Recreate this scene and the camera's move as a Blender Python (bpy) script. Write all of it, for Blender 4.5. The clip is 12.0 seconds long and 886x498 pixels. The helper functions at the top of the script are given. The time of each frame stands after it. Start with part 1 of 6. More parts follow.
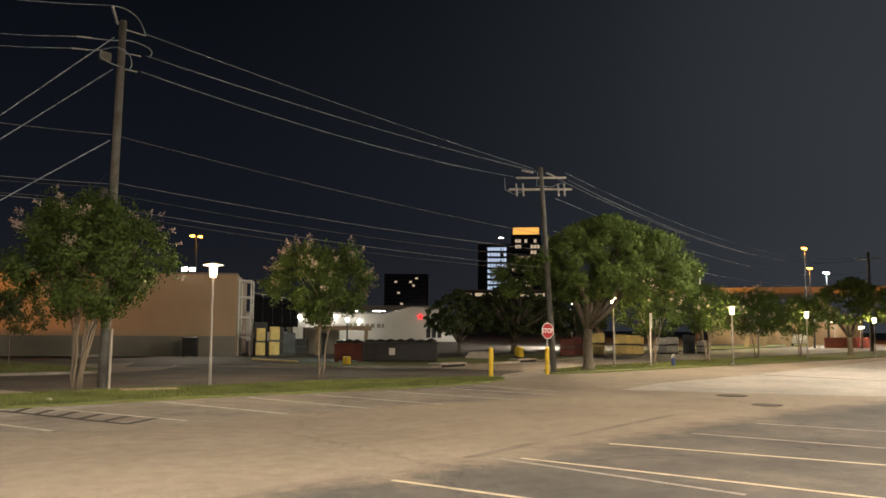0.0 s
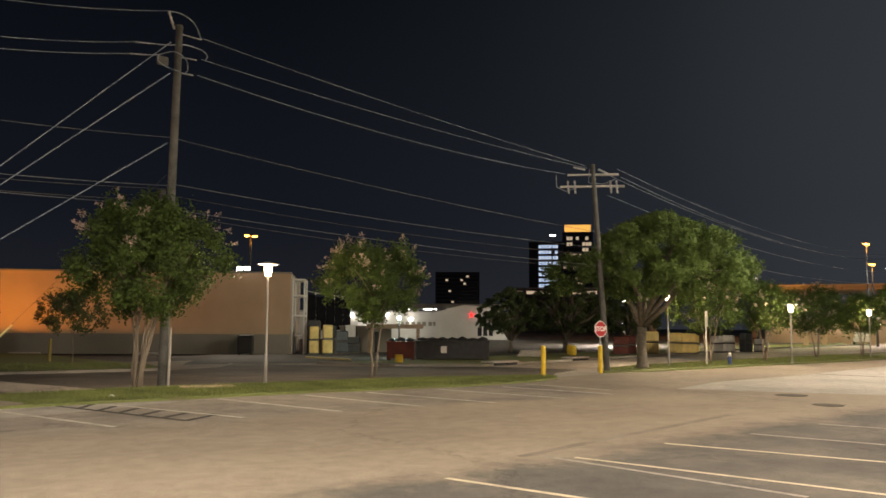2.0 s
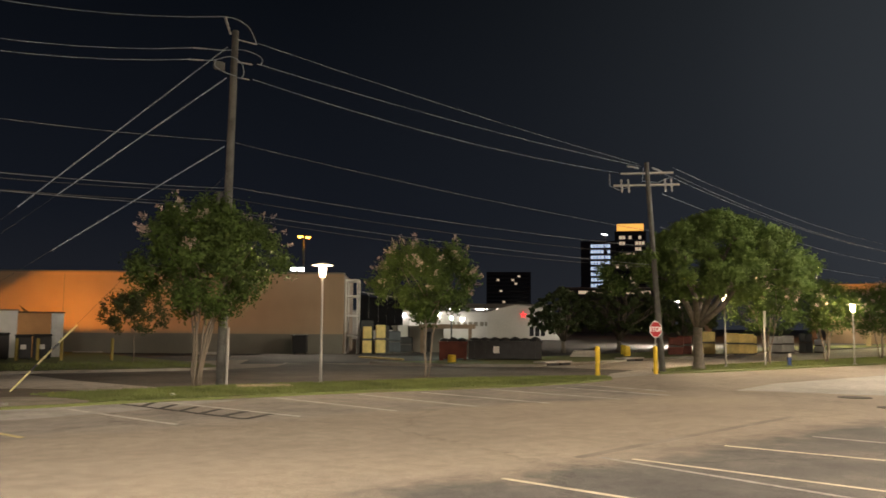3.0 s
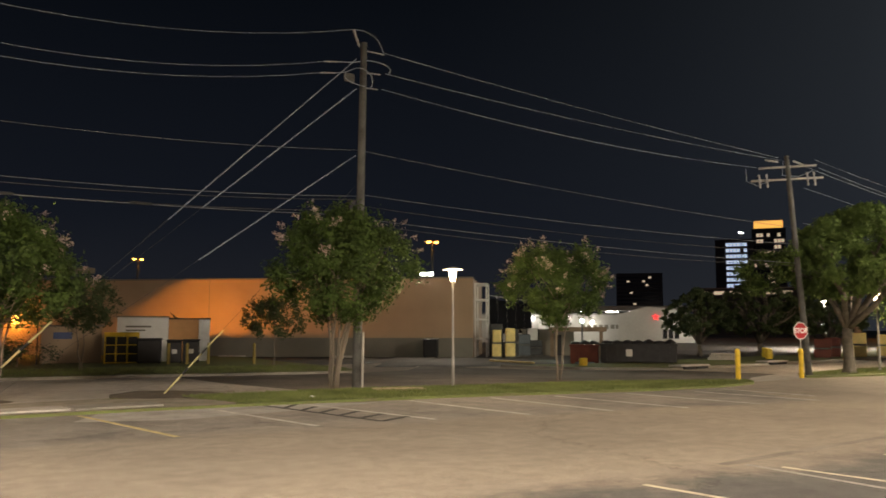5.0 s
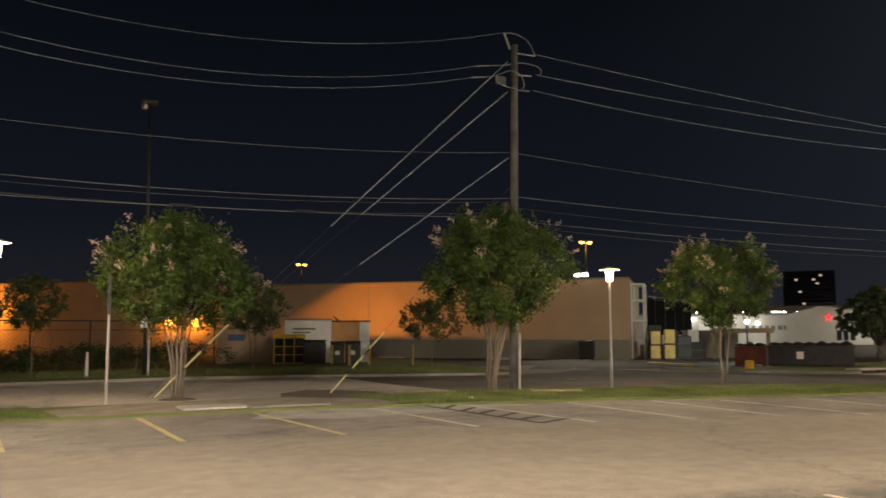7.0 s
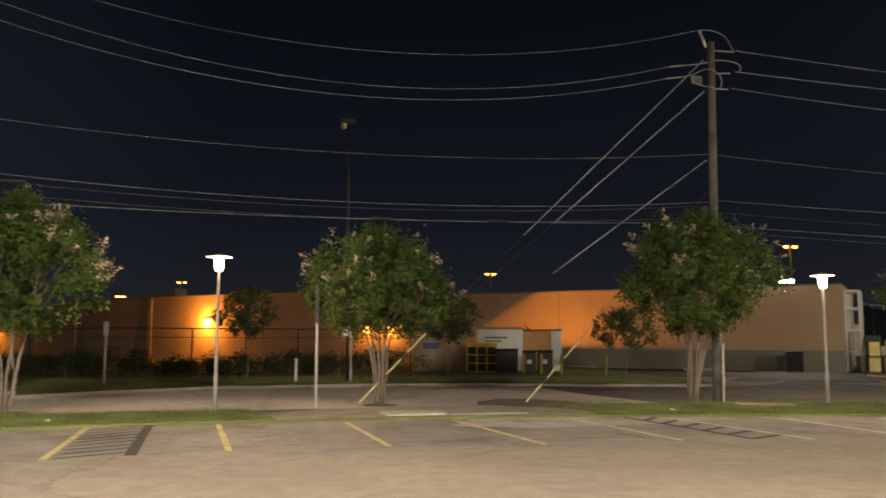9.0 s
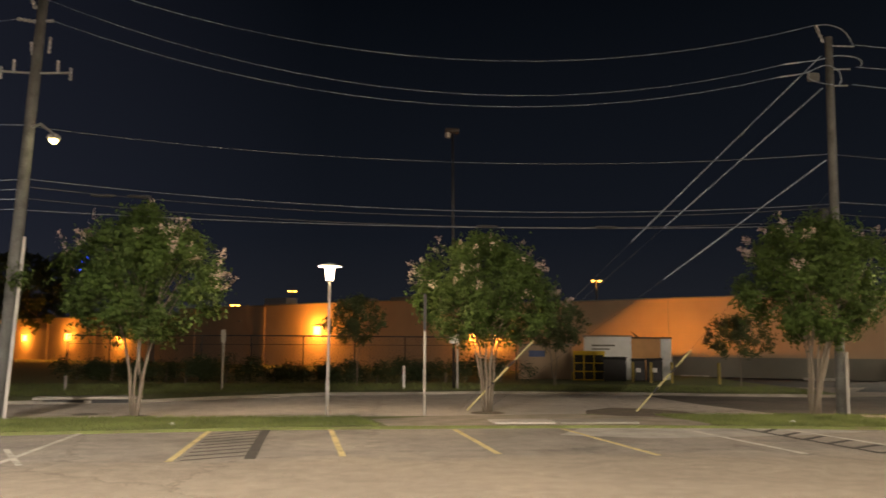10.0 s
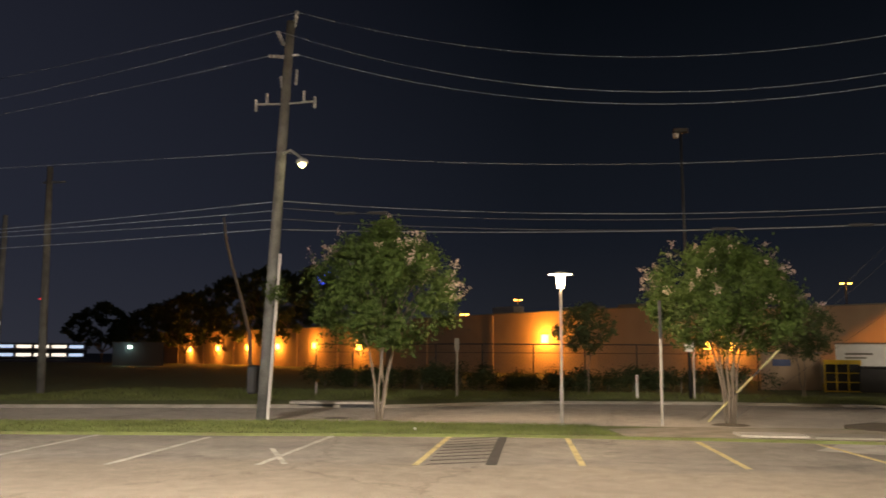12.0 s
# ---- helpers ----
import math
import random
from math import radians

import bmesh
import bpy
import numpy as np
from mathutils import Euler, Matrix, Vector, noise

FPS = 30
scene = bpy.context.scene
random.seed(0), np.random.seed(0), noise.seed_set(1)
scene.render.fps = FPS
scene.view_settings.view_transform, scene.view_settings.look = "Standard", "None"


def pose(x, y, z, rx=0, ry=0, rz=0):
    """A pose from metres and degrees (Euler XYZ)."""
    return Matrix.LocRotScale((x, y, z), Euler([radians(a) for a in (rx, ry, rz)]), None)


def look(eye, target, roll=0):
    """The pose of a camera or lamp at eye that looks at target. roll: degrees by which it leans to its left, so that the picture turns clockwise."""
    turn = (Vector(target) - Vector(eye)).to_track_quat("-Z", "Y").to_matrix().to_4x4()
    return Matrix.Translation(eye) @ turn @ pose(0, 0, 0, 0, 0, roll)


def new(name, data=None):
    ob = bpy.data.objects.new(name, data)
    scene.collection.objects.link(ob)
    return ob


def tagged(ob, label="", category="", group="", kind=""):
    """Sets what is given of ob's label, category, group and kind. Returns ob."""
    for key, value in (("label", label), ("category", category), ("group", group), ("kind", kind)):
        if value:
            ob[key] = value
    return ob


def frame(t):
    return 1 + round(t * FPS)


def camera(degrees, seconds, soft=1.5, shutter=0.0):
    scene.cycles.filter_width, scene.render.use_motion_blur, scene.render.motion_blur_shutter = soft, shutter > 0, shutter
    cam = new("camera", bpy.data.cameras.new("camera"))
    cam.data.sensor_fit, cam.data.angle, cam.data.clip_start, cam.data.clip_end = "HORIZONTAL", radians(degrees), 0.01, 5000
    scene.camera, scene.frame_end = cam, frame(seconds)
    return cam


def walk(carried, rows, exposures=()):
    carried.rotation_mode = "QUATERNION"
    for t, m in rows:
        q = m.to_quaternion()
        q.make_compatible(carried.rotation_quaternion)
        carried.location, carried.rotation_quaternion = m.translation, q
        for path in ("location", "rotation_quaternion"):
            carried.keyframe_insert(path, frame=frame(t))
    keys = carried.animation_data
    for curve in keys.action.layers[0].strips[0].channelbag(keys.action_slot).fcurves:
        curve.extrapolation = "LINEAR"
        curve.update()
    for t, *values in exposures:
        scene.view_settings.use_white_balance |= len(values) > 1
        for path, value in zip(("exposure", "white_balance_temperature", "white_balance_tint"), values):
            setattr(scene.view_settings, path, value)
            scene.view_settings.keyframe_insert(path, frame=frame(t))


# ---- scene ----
cam = camera(55.5, 12.0, soft=1.6, shutter=0.5)
PATH = [
    (0.0, (0.000, 0.000, 1.800), (15.155, 12.913, 3.697), 0.35),
    (0.5, (-0.006, -0.002, 1.802), (15.058, 13.018, 3.676), 0.36),
    (1.0, (-0.002, 0.012, 1.808), (14.905, 13.216, 3.663), 0.34),
    (1.5, (-0.019, 0.021, 1.809), (14.656, 13.482, 3.662), 0.34),
    (2.0, (-0.028, 0.007, 1.807), (14.322, 13.816, 3.652), 0.33),
    (2.5, (-0.046, 0.026, 1.809), (13.903, 14.240, 3.645), 0.36),
    (3.0, (-0.092, 0.028, 1.810), (13.396, 14.681, 3.649), 0.37),
    (5.0, (-0.143, 0.081, 1.806), (10.985, 16.588, 3.717), -0.03),
    (5.5, (-0.177, 0.103, 1.803), (10.270, 17.050, 3.716), -0.11),
    (6.0, (-0.194, 0.086, 1.799), (9.505, 17.471, 3.720), -0.18),
    (6.5, (-0.213, 0.079, 1.802), (8.671, 17.893, 3.735), -0.19),
    (7.0, (-0.243, 0.080, 1.803), (7.738, 18.314, 3.761), -0.15),
    (9.0, (-0.401, 0.160, 1.810), (3.361, 19.683, 3.974), 0.15),
    (9.5, (-0.439, 0.144, 1.817), (2.156, 19.847, 4.064), 0.21),
    (10.0, (-0.475, 0.133, 1.819), (0.854, 19.953, 4.148), 0.29),
    (10.5, (-0.513, 0.153, 1.815), (-0.523, 20.008, 4.217), 0.32),
    (11.0, (-0.548, 0.147, 1.815), (-1.903, 19.950, 4.265), 0.31),
    (11.5, (-0.592, 0.140, 1.813), (-3.268, 19.804, 4.292), 0.33),
    (12.0, (-0.644, 0.135, 1.819), (-4.557, 19.589, 4.309), 0.37),
]
walk(cam, [(t, look(eye, target, roll)) for t, eye, target, roll in PATH], [(0.0, 0.03), (3.0, 0.03), (5.5, 0.0), (7.0, -0.06), (9.5, 0.05), (11.2, 0.0), (12.0, 0.2)])

# ---------------------------------------------------------------- night sky
world = bpy.data.worlds.new("night_sky")
scene.world = world
world.use_nodes = True
wn, wl = world.node_tree.nodes, world.node_tree.links
bg = wn["Background"]
tc = wn.new("ShaderNodeTexCoord")
sep = wn.new("ShaderNodeSeparateXYZ")
wl.new(tc.outputs["Generated"], sep.inputs[0])
ramp = wn.new("ShaderNodeValToRGB")
ramp.color_ramp.elements[0].position, ramp.color_ramp.elements[0].color = 0.0, (0.0140, 0.0150, 0.0190, 1)
ramp.color_ramp.elements[1].position, ramp.color_ramp.elements[1].color = 0.42, (0.0017, 0.0025, 0.0040, 1)
ramp.color_ramp.elements.new(0.13).color = (0.0064, 0.0080, 0.0122, 1)
wl.new(sep.outputs["Z"], ramp.inputs[0])
# city glow, stronger towards +x
toward = wn.new("ShaderNodeVectorMath")
toward.operation = "DOT_PRODUCT"
toward.inputs[1].default_value = Vector((0.966, 0.0, 0.26)).normalized()
wl.new(tc.outputs["Generated"], toward.inputs[0])
glow = wn.new("ShaderNodeValToRGB")
glow.color_ramp.interpolation = "B_SPLINE"
glow.color_ramp.elements[0].position, glow.color_ramp.elements[0].color = 0.58, (0, 0, 0, 1)
glow.color_ramp.elements[1].position, glow.color_ramp.elements[1].color = 1.0, (1, 1, 1, 1)
for at_, share_ in ((0.76, 0.11), (0.88, 0.33), (0.955, 0.86)):
    glow.color_ramp.elements.new(at_).color = (share_, share_, share_, 1)
wl.new(toward.outputs["Value"], glow.inputs[0])
tint = wn.new("ShaderNodeMix")
tint.data_type = "RGBA"
tint.inputs["A"].default_value = (0, 0, 0, 1)
tint.inputs["B"].default_value = (0.029, 0.0325, 0.0355, 1)
wl.new(glow.outputs[0], tint.inputs["Factor"])
add = wn.new("ShaderNodeMix")
add.data_type, add.blend_type = "RGBA", "ADD"
add.inputs["Factor"].default_value = 1.0
wl.new(ramp.outputs[0], add.inputs["A"])
wl.new(tint.outputs["Result"], add.inputs["B"])
blue = wn.new("ShaderNodeMapRange")
blue.inputs["From Min"].default_value, blue.inputs["From Max"].default_value = -0.08, -0.75
blue.inputs["To Min"].default_value, blue.inputs["To Max"].default_value = 0.0, 1.0
wl.new(sep.outputs["X"], blue.inputs["Value"])
haze = wn.new("ShaderNodeMix")
haze.data_type, haze.blend_type = "RGBA", "ADD"
haze.inputs["B"].default_value = (0.0105, 0.0108, 0.0178, 1)
wl.new(blue.outputs[0], haze.inputs["Factor"])
wl.new(add.outputs["Result"], haze.inputs["A"])
wl.new(haze.outputs["Result"], bg.inputs["Color"])
bg.inputs["Strength"].default_value = 1.0


def lamp(name, place, power, colour, radius=0.15, kind="POINT", target=None, angle=150, blend=0.6):
    data = bpy.data.lights.new(name, kind)
    data.energy, data.color = power, colour
    data.shadow_soft_size = radius
    ob = new(name, data)
    if kind == "SPOT":
        data.spot_size, data.spot_blend = radians(angle), blend
        ob.matrix_world = look(place, target)
    else:
        ob.location = place
    return ob


WARM, LED, SODIUM, COOL = (1.0, 0.80, 0.57), (1.0, 0.86, 0.68), (1.0, 0.33, 0.03), (0.85, 1.0, 0.92)
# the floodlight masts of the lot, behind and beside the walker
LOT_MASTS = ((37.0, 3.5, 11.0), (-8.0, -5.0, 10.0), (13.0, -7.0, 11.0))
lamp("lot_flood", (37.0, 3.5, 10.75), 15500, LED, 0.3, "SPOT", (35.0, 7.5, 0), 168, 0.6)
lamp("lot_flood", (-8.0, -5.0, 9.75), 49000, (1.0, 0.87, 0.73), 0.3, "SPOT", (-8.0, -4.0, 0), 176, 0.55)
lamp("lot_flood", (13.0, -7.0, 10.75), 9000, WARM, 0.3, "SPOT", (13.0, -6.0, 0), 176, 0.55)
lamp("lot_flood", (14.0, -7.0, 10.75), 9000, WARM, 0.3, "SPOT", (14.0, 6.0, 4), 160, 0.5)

# ---------------------------------------------------------------- materials
MATS = {}


def mat(name, colour, rough=0.8, metal=0.0, vary=0.25, scale=3.0, bump=0.15, fine=40.0, emit=None, power=0.0, stain=None, per_object=0.0, translucent=0.0):
    """A painted or raw surface with variation at two scales and a fine relief."""
    if name in MATS:
        return MATS[name]
    m = bpy.data.materials.new(name)
    m.use_nodes = True
    n, l = m.node_tree.nodes, m.node_tree.links
    b = n["Principled BSDF"]
    b.inputs["Roughness"].default_value, b.inputs["Metallic"].default_value = rough, metal
    co = n.new("ShaderNodeTexCoord")
    big, small = n.new("ShaderNodeTexNoise"), n.new("ShaderNodeTexNoise")
    big.inputs["Scale"].default_value, small.inputs["Scale"].default_value = scale, fine
    big.inputs["Detail"].default_value, small.inputs["Detail"].default_value = 5, 4
    l.new(co.outputs["Object"], big.inputs["Vector"])
    l.new(co.outputs["Object"], small.inputs["Vector"])
    lo = tuple(max(0, c * (1 - vary)) for c in colour)
    hi = tuple(min(1, c * (1 + vary)) for c in colour)
    r = n.new("ShaderNodeValToRGB")
    r.color_ramp.elements[0].position, r.color_ramp.elements[0].color = 0.3, (*(stain or lo), 1)
    r.color_ramp.elements[1].position, r.color_ramp.elements[1].color = 0.7, (*hi, 1)
    mid = r.color_ramp.elements.new(0.5)
    mid.color = (*colour, 1)
    mixed = n.new("ShaderNodeMath")
    mixed.operation = "MULTIPLY_ADD"
    mixed.inputs[1].default_value = 0.35
    half = n.new("ShaderNodeMath")
    half.operation = "MULTIPLY"
    half.inputs[1].default_value = 0.65
    l.new(big.outputs[0], half.inputs[0])
    l.new(small.outputs[0], mixed.inputs[0])
    l.new(half.outputs[0], mixed.inputs[2])
    last = mixed.outputs[0]
    if per_object:
        info = n.new("ShaderNodeObjectInfo")
        sh = n.new("ShaderNodeMath")
        sh.operation = "MULTIPLY_ADD"
        sh.inputs[1].default_value = per_object
        l.new(info.outputs["Random"], sh.inputs[0])
        l.new(last, sh.inputs[2])
        off = n.new("ShaderNodeMath")
        off.operation = "SUBTRACT"
        off.inputs[1].default_value = per_object / 2
        l.new(sh.outputs[0], off.inputs[0])
        last = off.outputs[0]
    l.new(last, r.inputs[0])
    l.new(r.outputs[0], b.inputs["Base Color"])
    if bump:
        bp = n.new("ShaderNodeBump")
        bp.inputs["Strength"].default_value = bump
        bp.inputs["Distance"].default_value = 0.02
        l.new(small.outputs[0], bp.inputs["Height"])
        l.new(bp.outputs[0], b.inputs["Normal"])
    if emit:
        b.inputs["Emission Color"].default_value = (*emit, 1)
        b.inputs["Emission Strength"].default_value = power
    if translucent:
        t = n.new("ShaderNodeBsdfTranslucent")
        l.new(r.outputs[0], t.inputs[0])
        mx = n.new("ShaderNodeMixShader")
        mx.inputs[0].default_value = translucent
        l.new(b.outputs[0], mx.inputs[1])
        l.new(t.outputs[0], mx.inputs[2])
        l.new(mx.outputs[0], n["Material Output"].inputs[0])
    MATS[name] = m
    return m


def glowing(name, colour, power):
    if name in MATS:
        return MATS[name]
    m = bpy.data.materials.new(name)
    m.use_nodes = True
    b = m.node_tree.nodes["Principled BSDF"]
    b.inputs["Base Color"].default_value = (*[min(1, c) * 0.8 for c in colour], 1)
    b.inputs["Emission Color"].default_value = (*colour, 1)
    b.inputs["Emission Strength"].default_value = power
    MATS[name] = m
    return m


def paving(name, colour, dark, light, crack_scale=0.18, crack=0.5, stain_scale=0.12, grain=90.0, worn_in=None):
    """Worn paving: aggregate grain, large stains, drag marks and cracks."""
    m = bpy.data.materials.new(name)
    m.use_nodes = True
    n, l = m.node_tree.nodes, m.node_tree.links
    b = n["Principled BSDF"]
    b.inputs["Roughness"].default_value = 0.85
    co = n.new("ShaderNodeTexCoord")
    a, g, w = n.new("ShaderNodeTexNoise"), n.new("ShaderNodeTexNoise"), n.new("ShaderNodeTexNoise")
    a.inputs["Scale"].default_value, a.inputs["Detail"].default_value, a.inputs["Roughness"].default_value = stain_scale, 8, 0.68
    g.inputs["Scale"].default_value, g.inputs["Detail"].default_value = grain, 3
    w.inputs["Scale"].default_value, w.inputs["Detail"].default_value = 3.2, 8
    for x in (a, g, w):
        l.new(co.outputs["Object"], x.inputs["Vector"])
    r = n.new("ShaderNodeValToRGB")
    r.color_ramp.elements[0].position, r.color_ramp.elements[0].color = 0.34, (*dark, 1)
    r.color_ramp.elements[1].position, r.color_ramp.elements[1].color = 0.66, (*light, 1)
    mid = r.color_ramp.elements.new(0.5)
    mid.color = (*colour, 1)
    l.new(a.outputs[0], r.inputs[0])
    spot = n.new("ShaderNodeMapRange")
    spot.inputs["From Min"].default_value, spot.inputs["From Max"].default_value = 0.3, 0.7
    spot.inputs["To Min"].default_value, spot.inputs["To Max"].default_value = 0.55, 1.45
    l.new(g.outputs[0], spot.inputs["Value"])
    spot2 = n.new("ShaderNodeMapRange")
    spot2.inputs["From Min"].default_value, spot2.inputs["From Max"].default_value = 0.3, 0.7
    spot2.inputs["To Min"].default_value, spot2.inputs["To Max"].default_value = 0.87, 1.12
    l.new(w.outputs[0], spot2.inputs["Value"])
    vor = n.new("ShaderNodeTexVoronoi")
    vor.feature = "DISTANCE_TO_EDGE"
    vor.inputs["Scale"].default_value = crack_scale
    warp = n.new("ShaderNodeMix")
    warp.data_type = "RGBA"
    warp.blend_type = "ADD"
    warp.inputs["Factor"].default_value = 1.6
    l.new(co.outputs["Object"], warp.inputs["A"])
    l.new(w.outputs["Color"], warp.inputs["B"])
    l.new(warp.outputs["Result"], vor.inputs["Vector"])
    line = n.new("ShaderNodeMapRange")
    line.inputs["From Min"].default_value, line.inputs["From Max"].default_value = 0.0, 0.006
    line.inputs["To Min"].default_value, line.inputs["To Max"].default_value = 1 - crack, 1.0
    l.new(vor.outputs["Distance"], line.inputs["Value"])
    f1, f2 = n.new("ShaderNodeMath"), n.new("ShaderNodeMath")
    f1.operation = f2.operation = "MULTIPLY"
    l.new(spot.outputs[0], f1.inputs[0])
    l.new(spot2.outputs[0], f1.inputs[1])
    l.new(f1.outputs[0], f2.inputs[0])
    l.new(line.outputs[0], f2.inputs[1])
    mul = n.new("ShaderNodeMix")
    mul.data_type, mul.blend_type = "RGBA", "MULTIPLY"
    mul.inputs["Factor"].default_value = 1.0
    tone = r.outputs[0]
    if worn_in:
        # older paving that wears gradually into the surrounding lot along a bowed edge
        c, k, x0, sign, wander = worn_in
        old = n.new("ShaderNodeTexNoise")
        old.inputs["Scale"].default_value, old.inputs["Detail"].default_value, old.inputs["Roughness"].default_value = 0.12, 8, 0.68
        edge = n.new("ShaderNodeTexNoise")
        edge.inputs["Scale"].default_value, edge.inputs["Detail"].default_value, edge.inputs["Roughness"].default_value = 0.55, 7, 0.7
        l.new(co.outputs["Object"], old.inputs["Vector"])
        l.new(co.outputs["Object"], edge.inputs["Vector"])
        base = n.new("ShaderNodeValToRGB")
        base.color_ramp.elements[0].position, base.color_ramp.elements[0].color = 0.34, (0.243, 0.205, 0.162, 1)
        base.color_ramp.elements[1].position, base.color_ramp.elements[1].color = 0.66, (0.384, 0.320, 0.243, 1)
        base.color_ramp.elements.new(0.5).color = (0.322, 0.270, 0.210, 1)
        l.new(old.outputs[0], base.inputs[0])
        xyz = n.new("ShaderNodeSeparateXYZ")
        l.new(co.outputs["Object"], xyz.inputs[0])

        def step(kind, a, second, third=0.0):
            m_ = n.new("ShaderNodeMath")
            m_.operation = kind
            for slot, v in enumerate((a, second, third)):
                if isinstance(v, (int, float)):
                    m_.inputs[slot].default_value = v
                else:
                    l.new(v, m_.inputs[slot])
            return m_.outputs[0]

        dx = step("SUBTRACT", xyz.outputs["X"], x0)
        bow = step("MULTIPLY_ADD", step("MULTIPLY", dx, dx), k, xyz.outputs["Y"])
        inside = step("MULTIPLY", step("SUBTRACT", bow, c), sign)
        shifted = step("MULTIPLY_ADD", step("SUBTRACT", edge.outputs[0], 0.5), wander, inside)
        share = n.new("ShaderNodeMapRange")
        share.interpolation_type = "SMOOTHSTEP"
        share.inputs["From Min"].default_value, share.inputs["From Max"].default_value = -0.55, 0.75
        l.new(shifted, share.inputs["Value"])
        blendin = n.new("ShaderNodeMix")
        blendin.data_type = "RGBA"
        l.new(share.outputs[0], blendin.inputs["Factor"])
        l.new(base.outputs[0], blendin.inputs["A"])
        l.new(tone, blendin.inputs["B"])
        tone = blendin.outputs["Result"]
    l.new(tone, mul.inputs["A"])
    l.new(f2.outputs[0], mul.inputs["B"])
    l.new(mul.outputs["Result"], b.inputs["Base Color"])
    bp = n.new("ShaderNodeBump")
    bp.inputs["Strength"].default_value, bp.inputs["Distance"].default_value = 0.35, 0.01
    l.new(g.outputs[0], bp.inputs["Height"])
    l.new(bp.outputs[0], b.inputs["Normal"])
    MATS[name] = m
    return m


LOT = paving("lot_asphalt", (0.322, 0.270, 0.210), (0.243, 0.205, 0.162), (0.384, 0.320, 0.243), 0.11, 0.35)
BAY = paving("bay_asphalt", (0.112, 0.104, 0.094), (0.068, 0.064, 0.06), (0.185, 0.165, 0.138), 0.11, 0.35, 0.33, worn_in=(7.35, 0.004, 4.0, -1.0, 3.2))
STALL = paving("stall_asphalt", (0.27, 0.24, 0.205), (0.165, 0.15, 0.132), (0.345, 0.303, 0.252), 0.11, 0.35, 0.42, worn_in=(14.5, 0.0075, 4.0, 1.0, 3.0))
ROAD = paving("road_concrete", (0.44, 0.395, 0.335), (0.32, 0.285, 0.24), (0.51, 0.46, 0.40), 0.1, 0.45, 0.2)
KERB = mat("worn_kerb_concrete", (0.25, 0.23, 0.195), 0.9, vary=0.3, scale=1.2, fine=20, bump=0.3)
IRON = mat("worn_iron", (0.12, 0.105, 0.088), 0.8, 0.2, vary=0.4, scale=4, fine=25, bump=0.4)
CONC = paving("pale_concrete", (0.43, 0.40, 0.355), (0.34, 0.315, 0.28), (0.5, 0.465, 0.42), 0.15, 0.3, 0.3)
DRIVE = paving("driveway_asphalt", (0.112, 0.096, 0.078), (0.062, 0.054, 0.045), (0.17, 0.147, 0.12), 0.12, 0.4, 0.22)
YARD = paving("yard_asphalt", (0.078, 0.071, 0.063), (0.05, 0.046, 0.042), (0.115, 0.105, 0.092), 0.15, 0.3, 0.15)
GRASS = mat("grass", (0.14, 0.16, 0.05), 0.9, vary=0.45, scale=1.2, fine=22, bump=0.6, stain=(0.17, 0.145, 0.075), translucent=0.0)
BLADE = mat("grass_blades", (0.165, 0.195, 0.06), 0.8, vary=0.5, scale=0.8, fine=9, bump=0, translucent=0.3)
SOIL = mat("bare_soil", (0.12, 0.095, 0.068), 0.95, vary=0.4, scale=2, fine=30, bump=0.7)
BARK = mat("crape_bark", (0.18, 0.15, 0.115), 0.8, vary=0.35, scale=5, fine=30, bump=0.3, stain=(0.17, 0.13, 0.095))
OAKBARK = mat("oak_bark", (0.15, 0.128, 0.10), 0.95, vary=0.4, scale=8, fine=40, bump=0.8)
LEAF = mat("crape_leaves", (0.054, 0.09, 0.012), 0.8, vary=0.5, scale=1.6, fine=6, bump=0, translucent=0.16)
OAKLEAF = mat("oak_leaves", (0.11, 0.168, 0.036), 0.8, vary=0.5, scale=1.1, fine=5, bump=0, translucent=0.15)
DARKLEAF = mat("dark_leaves", (0.04, 0.06, 0.018), 0.7, vary=0.4, scale=1.0, fine=5, bump=0, translucent=0.2)
YARDLEAF = mat("dull_green_leaves", (0.065, 0.09, 0.032), 0.8, vary=0.4, scale=1.0, fine=5, bump=0, translucent=0.2)
PETAL = mat("pale_pink_petals", (0.50, 0.38, 0.335), 0.7, vary=0.2, scale=4, fine=20, bump=0, translucent=0.3)
WOOD = mat("weathered_pole_wood", (0.118, 0.117, 0.110), 0.9, vary=0.5, scale=2.2, fine=25, bump=0.8, stain=(0.055, 0.052, 0.048))
GALV = mat("galvanised_steel", (0.46, 0.45, 0.43), 0.5, 0.6, vary=0.15, scale=4, fine=40, bump=0.05)
PALEPOST = mat("pale_painted_post", (0.38, 0.355, 0.32), 0.6, 0.0, vary=0.15, scale=3, fine=30, bump=0.08)
DARKMETAL = mat("dark_metal", (0.035, 0.035, 0.037), 0.55, 0.4, vary=0.3, scale=4, fine=40, bump=0.1)
WIRE = mat("aluminium_wire", (0.30, 0.335, 0.385), 0.5, 0.3, vary=0.1, scale=2, fine=20, bump=0)
CABLE = mat("grey_cable_sheath", (0.13, 0.138, 0.15), 0.6, vary=0.2, scale=2, fine=20, bump=0)
DARKWIRE = mat("black_cable", (0.06, 0.058, 0.055), 0.6, vary=0.2, scale=2, fine=20, bump=0)
CERAMIC = mat("grey_porcelain", (0.36, 0.36, 0.37), 0.3, vary=0.1, scale=6, fine=30, bump=0)
YELLOW = mat("yellow_paint", (0.72, 0.50, 0.03), 0.6, vary=0.15, scale=3, fine=30, bump=0.1, stain=(0.5, 0.33, 0.03))
